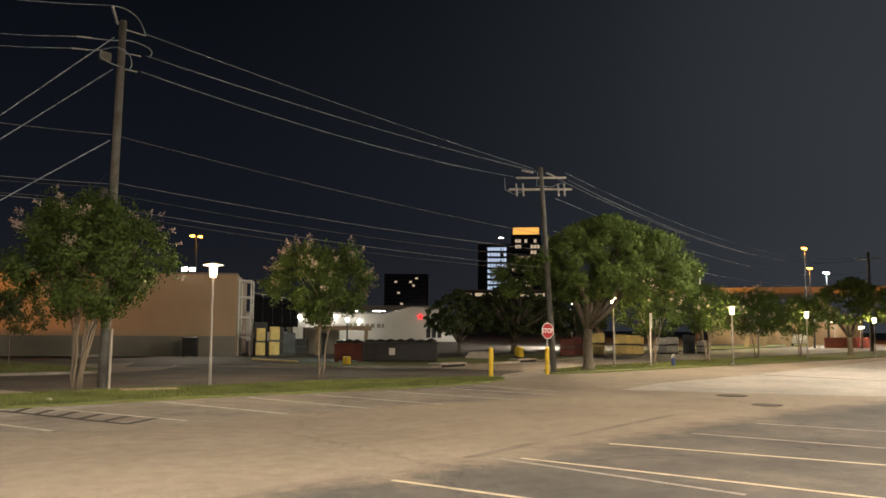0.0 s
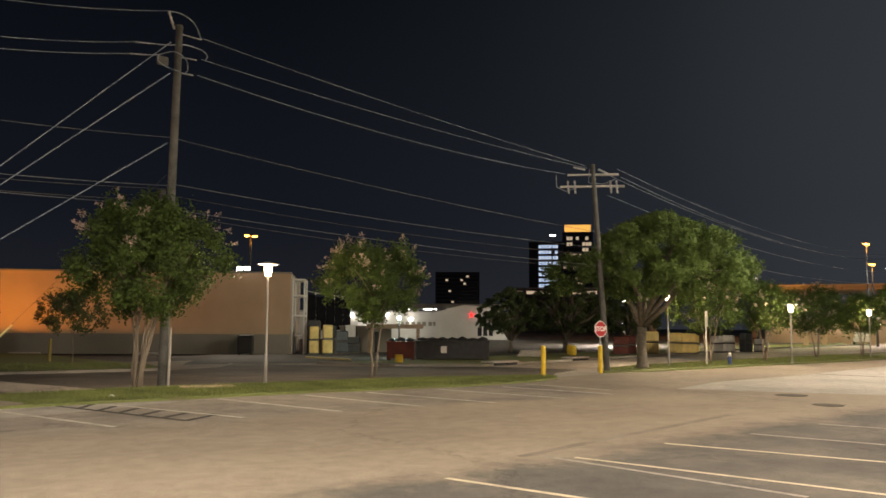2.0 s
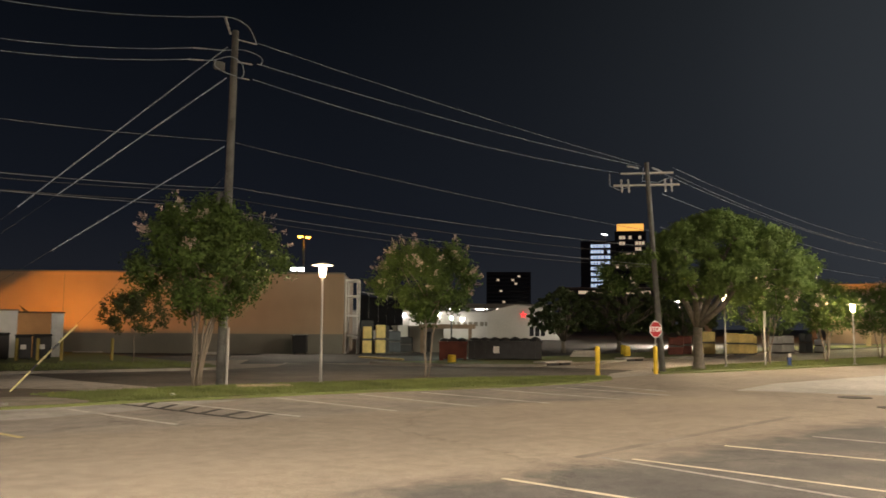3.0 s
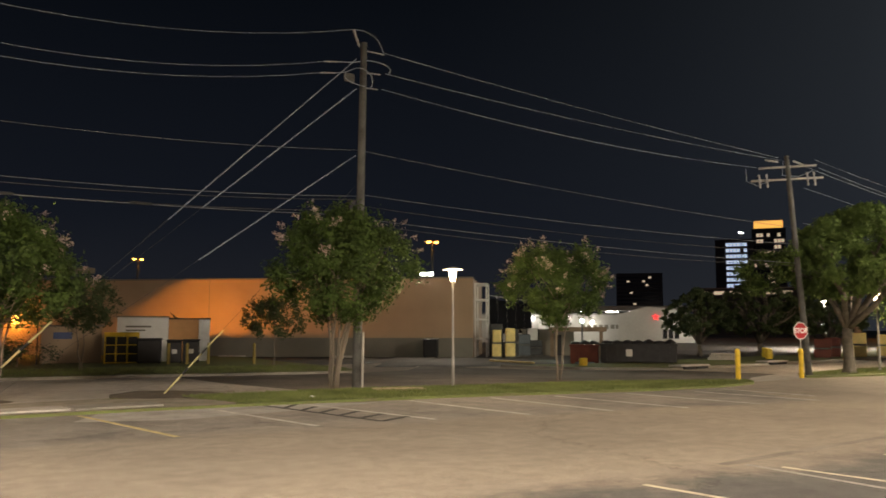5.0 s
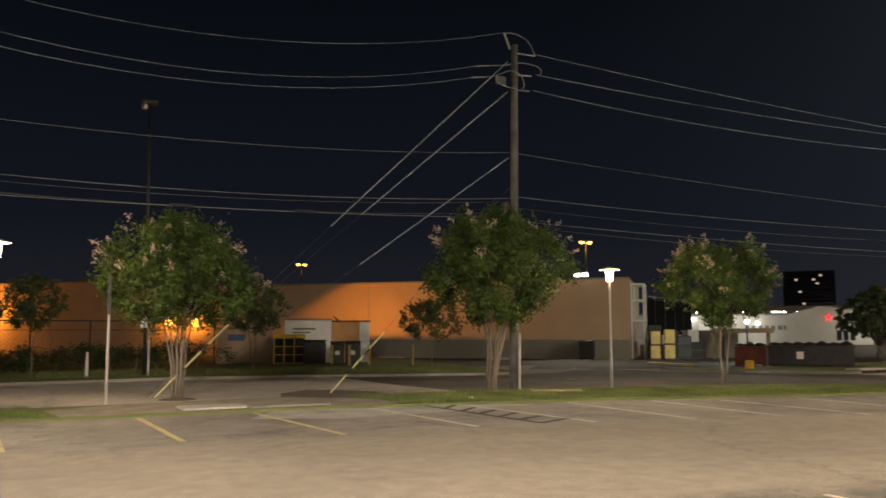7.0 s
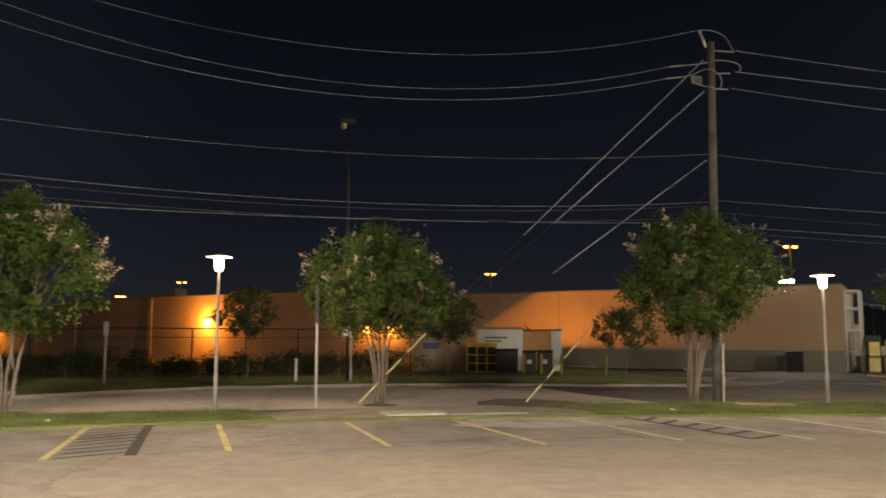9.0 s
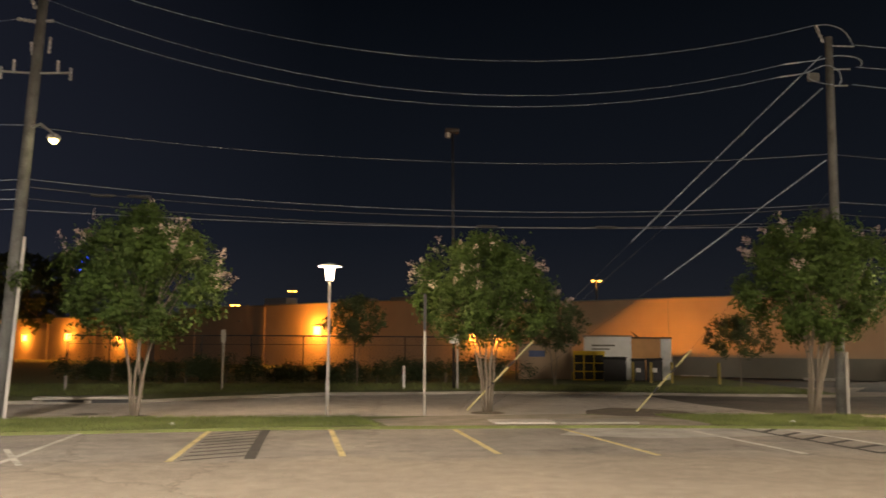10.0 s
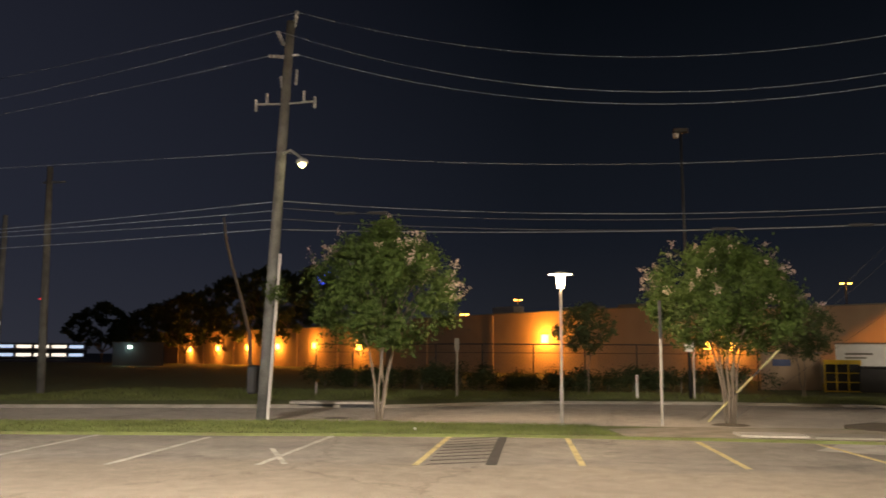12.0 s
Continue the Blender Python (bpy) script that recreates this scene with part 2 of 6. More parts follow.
RED = mat("red_sign_face", (0.36, 0.012, 0.016), 0.45, vary=0.08, scale=3, fine=20, bump=0)
WHITE = mat("white_paint", (0.75, 0.74, 0.71), 0.6, vary=0.08, scale=3, fine=30, bump=0.05)
LINEWHITE = mat("worn_white_line", (0.54, 0.51, 0.45), 0.8, vary=0.25, scale=2.5, fine=14, bump=0.2, stain=(0.24, 0.215, 0.18))
CREAMLINE = mat("cream_line", (0.60, 0.53, 0.38), 0.8, vary=0.2, scale=2.5, fine=14, bump=0.2, stain=(0.36, 0.31, 0.22))
FAINTLINE = mat("faint_white_line", (0.34, 0.315, 0.275), 0.85, vary=0.3, scale=3.5, fine=16, bump=0.2, stain=(0.175, 0.162, 0.145))
LINEYELLOW = mat("worn_yellow_line", (0.60, 0.49, 0.22), 0.8, vary=0.2, scale=2.5, fine=14, bump=0.2, stain=(0.30, 0.24, 0.13))
BLACKOUT = mat("blacked_out_marking", (0.055, 0.049, 0.042), 0.85, vary=0.3, scale=3, fine=20, bump=0.2)
STUCCO = mat("tan_stucco", (0.39, 0.285, 0.19), 0.9, vary=0.10, scale=0.5, fine=18, bump=0.25, stain=(0.335, 0.243, 0.162))
GREYBAND = mat("grey_painted_base", (0.205, 0.193, 0.16), 0.9, vary=0.12, scale=0.6, fine=18, bump=0.25)
CORRUGATED = mat("corrugated_siding", (0.42, 0.36, 0.30), 0.6, 0.2, vary=0.1, scale=1, fine=18, bump=0.1)
BLUE = mat("blue_paint", (0.03, 0.055, 0.16), 0.5, vary=0.15, scale=3, fine=20, bump=0.1)
BLACK = mat("black_plastic", (0.013, 0.013, 0.014), 0.6, vary=0.3, scale=3, fine=30, bump=0.15)
TOTE = mat("faded_red_plastic", (0.22, 0.055, 0.04), 0.6, vary=0.3, scale=2, fine=14, bump=0.1)
TANWOOD = mat("pale_brown_boards", (0.22, 0.16, 0.11), 0.85, vary=0.35, scale=2, fine=14, bump=0.3)
FABRIC = mat("black_screen_fabric", (0.012, 0.0125, 0.015), 1.0, vary=0.3, scale=2, fine=30, bump=0.1)
FABRIC.node_tree.nodes["Principled BSDF"].inputs["Specular IOR Level"].default_value = 0.0
RUST = mat("rusty_red_steel", (0.14, 0.04, 0.028), 0.7, 0.2, vary=0.35, scale=2, fine=25, bump=0.3)
CARTON = mat("orange_printed_carton", (0.52, 0.28, 0.12), 0.8, vary=0.15, scale=2, fine=20, bump=0.1)
PALLET = mat("yellow_shrink_wrap", (0.72, 0.56, 0.20), 0.5, vary=0.25, scale=2, fine=12, bump=0.3, per_object=0.2)
PALEWRAP = mat("white_shrink_wrap", (0.70, 0.71, 0.70), 0.45, vary=0.2, scale=2, fine=12, bump=0.3, per_object=0.2)
BLUEWRAP = mat("blue_wrap", (0.07, 0.085, 0.10), 0.5, vary=0.25, scale=2, fine=12, bump=0.3, per_object=0.2)
DARKWRAP = mat("dark_wrapped_goods", (0.04, 0.042, 0.044), 0.6, vary=0.35, scale=2, fine=10, bump=0.3, per_object=0.2)
FARWALL = mat("far_dark_facade", (0.055, 0.058, 0.066), 0.8, vary=0.2, scale=0.05, fine=0.6, bump=0)
FARCONC = mat("far_concrete", (0.28, 0.27, 0.255), 0.85, vary=0.12, scale=0.2, fine=3, bump=0)
PALEWALL = mat("pale_painted_block", (0.5, 0.49, 0.46), 0.85, vary=0.14, scale=0.3, fine=4, bump=0)
GLASS = mat("dark_window_glass", (0.02, 0.022, 0.026), 0.1, vary=0.2, scale=1, fine=10, bump=0)
HOT = glowing("lamp_glass", (1.0, 0.70, 0.42), 30)
HOTLED = glowing("led_face", (1.0, 0.95, 0.85), 40)
HOTSODIUM = glowing("sodium_glass", (1.0, 0.40, 0.06), 14)
HOTGREEN = glowing("greenish_lamp_glass", (0.65, 1.0, 0.72), 20)
HOTYELLOW = glowing("yellow_lamp_glass", (1.0, 0.80, 0.25), 18)
LITBLUE = glowing("lit_office_window", (0.62, 0.76, 1.0), 0.8)
LITWARM = glowing("lit_warm_window", (1.0, 0.76, 0.52), 0.5)
GALLERY = glowing("gallery_light", (1.0, 0.86, 0.70), 1.2)
LITORANGE = glowing("lit_orange_crown", (1.0, 0.50, 0.10), 1.0)
REDNEON = glowing("red_star_tube", (1.0, 0.04, 0.04), 1.6)
BLUEGLOW = glowing("blue_glow_skin", (0.01, 0.06, 1.0), 4.0)


# ---------------------------------------------------------------- mesh helpers
def part(name, bm, material, parent=None, label="", smooth=False):
    """One mesh object from a bmesh, under a thing or a part."""
    me = bpy.data.meshes.new(name)
    bm.to_mesh(me)
    bm.free()
    return put(name, me, material, parent, label, smooth)


def put(name, me, material, parent=None, label="", smooth=False):
    me.materials.append(material)
    if smooth:
        for p in me.polygons:
            p.use_smooth = True
    ob = new(name, me)
    if parent:
        ob.parent = parent
    if label:
        ob["label"] = label
    return ob


def thing(name, x, y, z=0.0, turn=0.0, label="", category="", group="", kind=""):
    e = new(name)
    e.matrix_basis = pose(x, y, z, 0, 0, turn)
    return tagged(e, label, category, group, kind)


def box(bm, x0, y0, z0, x1, y1, z1, bevel=0.0):
    r = bmesh.ops.create_cube(bm, size=1.0, matrix=Matrix.Translation(((x0 + x1) / 2, (y0 + y1) / 2, (z0 + z1) / 2)) @ Matrix.Diagonal((abs(x1 - x0), abs(y1 - y0), abs(z1 - z0), 1)))
    if bevel:
        vs = set(r["verts"])
        es = [e for e in bm.edges if e.verts[0] in vs and e.verts[1] in vs]
        bmesh.ops.bevel(bm, geom=es, offset=bevel, segments=1, affect="EDGES", profile=0.5)
    return bm


def boxed(x0, y0, z0, x1, y1, z1, bevel=0.0):
    return box(bmesh.new(), x0, y0, z0, x1, y1, z1, bevel)


def tube(bm, pts, radii, sides=8, cap=True):
    """A tapered tube along points."""
    rings = []
    pts = [Vector(p) for p in pts]
    up = Vector((0.3, 0.95, 0.1))
    for i, p in enumerate(pts):
        d = (pts[min(i + 1, len(pts) - 1)] - pts[max(i - 1, 0)]).normalized()
        a = d.cross(up)
        a = a.normalized() if a.length > 1e-4 else d.orthogonal().normalized()
        b = d.cross(a)
        r = radii[i] if isinstance(radii, (list, tuple)) else radii
        rings.append([bm.verts.new(p + r * (math.cos(2 * math.pi * k / sides) * a + math.sin(2 * math.pi * k / sides) * b)) for k in range(sides)])
    for q, s in zip(rings, rings[1:]):
        for k in range(sides):
            bm.faces.new((q[k], q[(k + 1) % sides], s[(k + 1) % sides], s[k]))
    if cap:
        bm.faces.new(list(reversed(rings[0])))
        bm.faces.new(rings[-1])
    return bm


def tubed(pts, radii, sides=8):
    return tube(bmesh.new(), pts, radii, sides)


def turned(bm, profile, sides=16, centre=(0, 0)):
    """A lathe shape from (radius, height) pairs."""
    rings = [[bm.verts.new((centre[0] + r * math.cos(2 * math.pi * k / sides), centre[1] + r * math.sin(2 * math.pi * k / sides), z)) for k in range(sides)] for r, z in profile]
    for q, s in zip(rings, rings[1:]):
        for k in range(sides):
            bm.faces.new((q[k], q[(k + 1) % sides], s[(k + 1) % sides], s[k]))
    bm.faces.new(list(reversed(rings[0])))
    bm.faces.new(rings[-1])
    return bm


def lathe(profile, sides=16, centre=(0, 0)):
    return turned(bmesh.new(), profile, sides, centre)


def slab(name, outline, z, material, label="", category="ground", thick=0.0, kind="structure"):
    """A sheet of ground from its outline; thick gives it real edges going down."""
    bm = bmesh.new()
    f = bm.faces.new([bm.verts.new((x, y, z)) for x, y in outline])
    if f.normal.z < 0:
        f.normal_flip()
    f.normal_update()
    if f.normal.z < 0:
        bmesh.ops.reverse_faces(bm, faces=[f])
    if thick:
        r = bmesh.ops.extrude_face_region(bm, geom=[f])
        bmesh.ops.translate(bm, verts=[v for v in r["geom"] if isinstance(v, bmesh.types.BMVert)], vec=(0, 0, 0))
        low = [v for v in f.verts] if f.is_valid else []
        bmesh.ops.translate(bm, verts=low, vec=(0, 0, -thick))
        bmesh.ops.recalc_face_normals(bm, faces=bm.faces)
    bmesh.ops.triangulate(bm, faces=[g for g in bm.faces if len(g.verts) > 4])
    return tagged(part(name, bm, material), label, category, kind=kind)


def leaves(name, centres, size, material, parent, rng, droop=0.4, label=""):
    """Folded leaf blades at the given places."""
    n = len(centres)
    c = np.asarray(centres)
    face = rng.normal(size=(n, 3))
    if c.shape[1] == 6:
        face = face * 0.55 + c[:, 3:] + (0, 0, 0.25)
        c = c[:, :3]
    d = rng.normal(size=(n, 3))
    d[:, 2] -= droop
    d = d - face * ((d * face).sum(1) / (face * face).sum(1))[:, None]
    d /= np.linalg.norm(d, axis=1)[:, None]
    s = np.cross(d, face)
    s /= np.linalg.norm(s, axis=1)[:, None]
    ln = size * rng.uniform(0.7, 1.35, n)[:, None]
    v = np.stack([c - d * ln * 0.5, c + s * ln * 0.27, c + d * ln * 0.5, c - s * ln * 0.27], 1).reshape(-1, 3)
    me = bpy.data.meshes.new(name)
    me.from_pydata(v.tolist(), [], np.arange(4 * n).reshape(n, 4).tolist())
    return put(name, me, material, parent, label)


def cloud(lobes, n, rng, spray=7, spread=0.16, shell=0.55):
    """Leaf places: sprays spread over the outer part of the lobes (x, y, z, radius, squash)."""
    L = np.array(lobes)
    k = n // spray
    w = L[:, 3] ** 2
    i = rng.choice(len(L), k, p=w / w.sum())
    d = rng.normal(size=(k, 3))
    d /= np.linalg.norm(d, axis=1)[:, None]
    r = L[i, 3] * (shell + (1.05 - shell) * rng.random(k) ** 0.7)
    p = L[i, :3] + d * r[:, None] * np.stack([np.ones(k), np.ones(k), L[i, 4]], 1)
    p = np.repeat(p, spray, 0) + rng.normal(size=(k * spray, 3)) * spread
    return np.hstack([p, np.repeat(d, spray, 0)])


# ---------------------------------------------------------------- ground
slab("ground", [(-1500, -1500), (1500, -1500), (1500, 1500), (-1500, 1500)], -0.06, YARD, "dark asphalt and soil reaching the horizon at night")
slab("parking_lot", [(-90, -60), (140, -60), (140, 40), (-90, 40)], 0.0, LOT, "worn tan parking lot asphalt under warm floodlight")
FAR_KERB = [(-70, 18.0), (-40, 22.5), (-20, 24.9), (-11.5, 27.6), (-8.3, 28.3), (-6.2, 30.2), (-3, 32.6), (3, 33.9), (8, 33.6), (12, 32.4), (17, 31.6), (20, 32.6), (22.5, 36)]
STRIP_NEAR = [(-70, 9.0), (-30, 14.1), (-13.9, 16.9), (-8, 18.1), (-3, 19.1), (1.3, 19.45), (5, 19.5), (8.1, 19.3), (10.5, 19.0), (12.5, 18.8), (14.2, 18.5), (16.5, 17.9), (19.2, 17.4), (22, 17.3), (24.3, 17.8)]
STRIP_FAR = [(24.9, 18.5), (24.0, 19.2), (22.2, 19.9), (19.6, 20.9), (16.7, 21.4), (14, 21.9), (10.7, 22.5), (4.7, 22.8), (0.8, 22.2), (-3.3, 21.8), (-7.8, 21.6), (-11.9, 20.5), (-15.6, 19.4), (-30, 16.8), (-70, 11.5)]
slab("road", list(reversed(STRIP_FAR)) + [(40, 19.5), (140, 20.0), (140, 33.5), (70, 31.5), (40, 27), (29.7, 25.6), (24.5, 30), (22.5, 36)] + list(reversed(FAR_KERB[:-1])), 0.004, ROAD, "pale worn concrete street behind the grass strip", "road")
slab("driveway", [(10.7, 22.95), (14, 22.15), (16.7, 21.55), (19.6, 20.95), (22.2, 19.95), (24.9, 18.6), (27.5, 20.2), (30.5, 21.2), (29.6, 25.4), (26.4, 28.3), (24.6, 30), (22.6, 35.8), (20.0, 32.7), (17, 31.7), (12, 32.5), (9.5, 33.1), (9.8, 28)], 0.008, DRIVE, "darker patched asphalt of the driveway mouth", "driveway")
slab("stall_row", [(-24, 7.0), (-9, 11.0), (1.5, 12.6), (12, 12.0), (18.5, 10.6)] + list(reversed(STRIP_NEAR[1:-1])), 0.004, STALL, "greyer asphalt of the parking stalls beside the strip", "parking stalls")
slab("parking_bay", [(2.0, 9.2), (7.4, 9.2), (12.1, 8.9), (19.5, 8.0), (24.5, 7.2), (24.5, -12), (2.0, -12)], 0.004, BAY, "dark grey asphalt parking bay", "parking stalls")
slab("concrete_patch", [(23.2, 12.6), (27, 13.3), (34, 13.0), (55, 13.5), (70, 13.2), (70, 2), (27, 2), (26.2, 6.0), (24.4, 9.6)], 0.005, CONC, "pale concrete paving at the edge of the lot", "pavement")
for x, y, r in ((23.3, 9.25, 0.42), (20.95, 7.45, 0.36), (-8.4, 23.4, 0.33)):
    rim = thing("manhole", x, y, 0.006, 0, "dark round manhole cover sunk in the asphalt", "manhole cover", "manhole covers in the lot")
    part("frame", lathe([(r, 0), (r, 0.012), (r - 0.05, 0.010)], 24), IRON, rim)
    part("cover", lathe([(r - 0.06, 0), (r - 0.06, 0.012), (r - 0.2, 0.013)], 24), IRON, rim)


def kerb(name, line, label, h=0.11, w=0.18):
    bm = bmesh.new()
    pts = [Vector((x, y, 0)) for x, y in line]
    rows = []
    for i, p in enumerate(pts):
        d = (pts[min(i + 1, len(pts) - 1)] - pts[max(i - 1, 0)]).normalized()
        s = Vector((-d.y, d.x, 0)) * w / 2
        rows.append([bm.verts.new(p + o) for o in (-s, -s * 0.85 + Vector((0, 0, h)), s + Vector((0, 0, h)), s)])
    for a, b in zip(rows, rows[1:]):
        for k in range(3):
            bm.faces.new((a[k], b[k], b[k + 1], a[k + 1]))
    bmesh.ops.recalc_face_normals(bm, faces=bm.faces)
    return tagged(part(name, bm, KERB), label, "kerb", kind="structure")


kerb("kerb", FAR_KERB[:-2], "low pale concrete kerb along the far side of the street")
kerb("kerb", [(25.5, 33), (26.5, 28.5), (29.5, 25.9), (40, 27.2), (70, 31.8), (140, 33.7)], "low pale concrete kerb with drain inlets")
slab("strip", STRIP_NEAR + STRIP_FAR, 0.07, GRASS, "narrow mown grass strip with young trees and poles", "grass strip", thick=0.1)
slab("verge", FAR_KERB[:-2] + [(18.2, 36), (18.5, 44), (20, 54), (-60, 130), (-120, 130), (-120, 16)], 0.09, GRASS, "unlit grass verge across the street", "grass verge", thick=0.12)
slab("verge", [(25.8, 33), (26.8, 28.6), (29.7, 26.0), (40, 27.4), (70, 32), (140, 34), (140, 39), (70, 38), (40, 33.5), (31, 32)], 0.08, GRASS, "thin dry grass verge beside the yard", "grass verge", thick=0.1)
slab("strip", [(29.0, 18.9), (32, 18.2), (42, 17.4), (60, 15.6), (140, 12), (140, 19), (60, 21.3), (36, 21.4), (31, 20.6)], 0.06, GRASS, "grass strip with oak, lamp posts and hydrant", "grass strip", thick=0.09)
slab("yard_pavement", [(20, 36), (24, 34), (31, 32.5), (40, 34), (140, 40), (140, 160), (34, 56)], 0.003, YARD, "dark asphalt of the loading yard", "pavement")
for x, y, w in ((31.3, 26.05, 1.6), (38.9, 27.0, 1.4), (-9.9, 28.0, 2.3)):
    inlet = thing("storm_inlet", x, y, 0, 5 if x > 0 else 12, "concrete kerb drain inlet with a dark slot", "drain inlet", "kerb drain inlets")
    part("hood", boxed(-w * 0.7, -0.12, 0.13, w * 0.7, 0.6, 0.21, 0.02), CONC, inlet)
    # solid black blocks stand in for the shade inside the two openings
    for sx in (-1, 1):
        part("slot", boxed(sx * w * 0.31 - w * 0.26, -0.135, 0.015, sx * w * 0.31 + w * 0.26, -0.05, 0.128), BLACK, inlet)
for x, half, m, tint in ((2.75, 0.72, CONC, "pale"), (4.5, 0.95, KERB, "grey")):
    sl = thing("utility_slab", x, 20.25, 0.07, 3, "%s concrete slab set flush in the worn strip" % tint, "slab", "slabs in the strip")
    part("slab", boxed(-half, -0.45, 0, half, 0.45, 0.05, 0.01), m, sl)
sl = thing("utility_cover", 12.6, 21.3, 0.07, -20, "flat tan ground box lid beside the pole", "utility cover")
part("lid", boxed(-0.75, -0.35, 0, 0.75, 0.35, 0.06, 0.01), mat("tan_lid", (0.36, 0.30, 0.17), 0.8), sl)

# worn stall lines
STALLS = [((-13.5, 12.0), (-14.3, 17.0), 0), ((-11.2, 12.5), (-11.9, 17.5), 0), ((-8.78, 12.85), (-9.3, 17.5), 0), ((-6.39, 13.4), (-6.8, 18.4), 0), ((-3.88, 14.0), (-4.25, 18.9), 1), ((-1.17, 14.6), (-1.67, 19.3), 1),
          ((1.49, 14.85), (1.09, 19.2), 1), ((4.22, 14.6), (3.55, 19.3), 1), ((6.89, 14.75), (6.3, 19.6), 0), ((9.38, 14.5), (8.67, 19.1), 0), ((11.57, 14.16), (11.33, 18.6), 0), ((13.65, 13.75), (13.6, 18.2), 0),
          ((15.6, 13.3), (15.4, 17.7), 0), ((17.9, 12.9), (17.7, 17.2), 0), ((20.0, 12.8), (19.9, 16.6), 0), ((21.25, 13.7), (21.45, 16.9), 0), ((9.66, 7.36), (9.38, 3.6), 0),
          ((7.42, 7.1), (7.95, 1.6), 2), ((9.88, 6.96), (10.25, 1.4), 2), ((12.1, 6.81), (12.95, 1.6), 2), ((14.28, 6.4), (14.75, 1.4), 0), ((16.7, 6.15), (17.3, 1.2), 0)]


def stripe(name, a, b, wide, material, z, label, category, group, parent=None):
    a, b = Vector((*a, 0)), Vector((*b, 0))
    d = (b - a).normalized()
    s = Vector((-d.y, d.x, 0)) * wide / 2
    bm = bmesh.new()
    n = 9
    rng = random.Random(int(a.x * 100 + b.y * 10))
    left, right = [], []
    for i in range(n):
        p = a.lerp(b, i / (n - 1))
        left.append(bm.verts.new(p + s * rng.uniform(0.85, 1.05) + Vector((0, 0, z))))
        right.append(bm.verts.new(p - s * rng.uniform(0.85, 1.05) + Vector((0, 0, z))))
    for i in range(n - 1):
        bm.faces.new((left[i], right[i], right[i + 1], left[i + 1]))
    bmesh.ops.recalc_face_normals(bm, faces=bm.faces)
    r = bmesh.ops.extrude_face_region(bm, geom=list(bm.faces))
    bmesh.ops.translate(bm, verts=[v for v in r["geom"] if isinstance(v, bmesh.types.BMVert)], vec=(0, 0, 0.004))
    bmesh.ops.recalc_face_normals(bm, faces=bm.faces)
    ob = part(name, bm, material, parent)
    return ob if parent else tagged(ob, label, category, group, "structure")


for a, b, yellow in STALLS:
    stripe("stall_line", a, b, 0.12 if a[1] > 8 else 0.085, LINEYELLOW if yellow == 1 else LINEWHITE if a[1] > 8 else CREAMLINE if yellow == 2 else FAINTLINE, 0.006, "faded %s painted parking stall line" % ("yellow" if yellow == 1 else "white"), "stall line", "painted stall lines")
hatch = thing("blacked_out_hatching", 0, 0, 0, 0, "ladder of blacked-out paint bars in a stall", "road marking", "blacked-out markings", "structure")
stripe("bar", (7.68, 19.25), (8.29, 14.73), 0.12, BLACKOUT, 0.012, "", "", "", hatch)
for i in range(6):
    t = i / 5
    stripe("bar", (7.78 + 0.5 * t, 18.4 - 3.66 * t), (8.42 + 0.76 * t, 19.15 - 3.9 * t), 0.15, BLACKOUT, 0.0125, "", "", "", hatch)
hatch = thing("blacked_out_hatching", 0, 0, 0, 0, "blacked-out diagonal hatching beside a stall line", "road marking", "blacked-out markings", "structure")
stripe("bar", (-2.66, 14.3), (-3.08, 19.3), 0.2, BLACKOUT, 0.012, "", "", "", hatch)
for i in range(9):
    t = i / 8
    stripe("bar", (-3.72 - 0.35 * t, 14.1 + 4.1 * t), (-2.7 - 0.39 * t, 14.75 + 4.4 * t), 0.055, BLACKOUT, 0.0125, "", "", "", hatch)
stripe("crossed_mark", (-7.1, 15.7), (-6.0, 13.6), 0.1, LINEWHITE, 0.012, "faded stray white paint stroke", "road marking", "")
# a dark seam along the bay edge and old tar patches
stripe("tar_seam", (9.4, 7.55), (17.1, 8.1), 0.2, mat("old_tar", (0.235, 0.205, 0.168), 0.9, vary=0.4, scale=1.5, fine=10), 0.003, "dark tar seam along the parking bay", "tar seam", "")


def blades(name, outline, n, seed, label, height=0.07):
    """Grass blades strewn over an outline."""
    rng = np.random.default_rng(seed)
    o = np.array(outline)
    pts = []
    lo, hi = o.min(0), o.max(0)
    x1, y1, x2, y2 = o[:, 0], o[:, 1], np.roll(o[:, 0], -1), np.roll(o[:, 1], -1)
    while len(pts) < n:
        p = rng.uniform(lo, hi, (20000, 2))
        cross = ((y1 > p[:, 1:2]) != (y2 > p[:, 1:2])) & (p[:, :1] < (x2 - x1) * (p[:, 1:2] - y1) / (y2 - y1 + 1e-12) + x1)
        pts.extend(p[cross.sum(1) % 2 == 1].tolist())
    p = np.array(pts[:n])
    a = rng.uniform(0, 2 * np.pi, n)
    h = height * rng.uniform(0.5, 1.5, n)
    w = 0.012
    base = np.column_stack([p, np.full(n, 0.065)])
    side = np.column_stack([np.cos(a), np.sin(a), np.zeros(n)]) * w
    tip = base + np.column_stack([rng.normal(0, 0.03, n), rng.normal(0, 0.03, n), h])
    v = np.stack([base - side, base + side, tip], 1).reshape(-1, 3)
    me = bpy.data.meshes.new(name)
    me.from_pydata(v.tolist(), [], np.arange(3 * n).reshape(n, 3).tolist())
    return tagged(put(name, me, BLADE), label, "grass", kind="stuff")


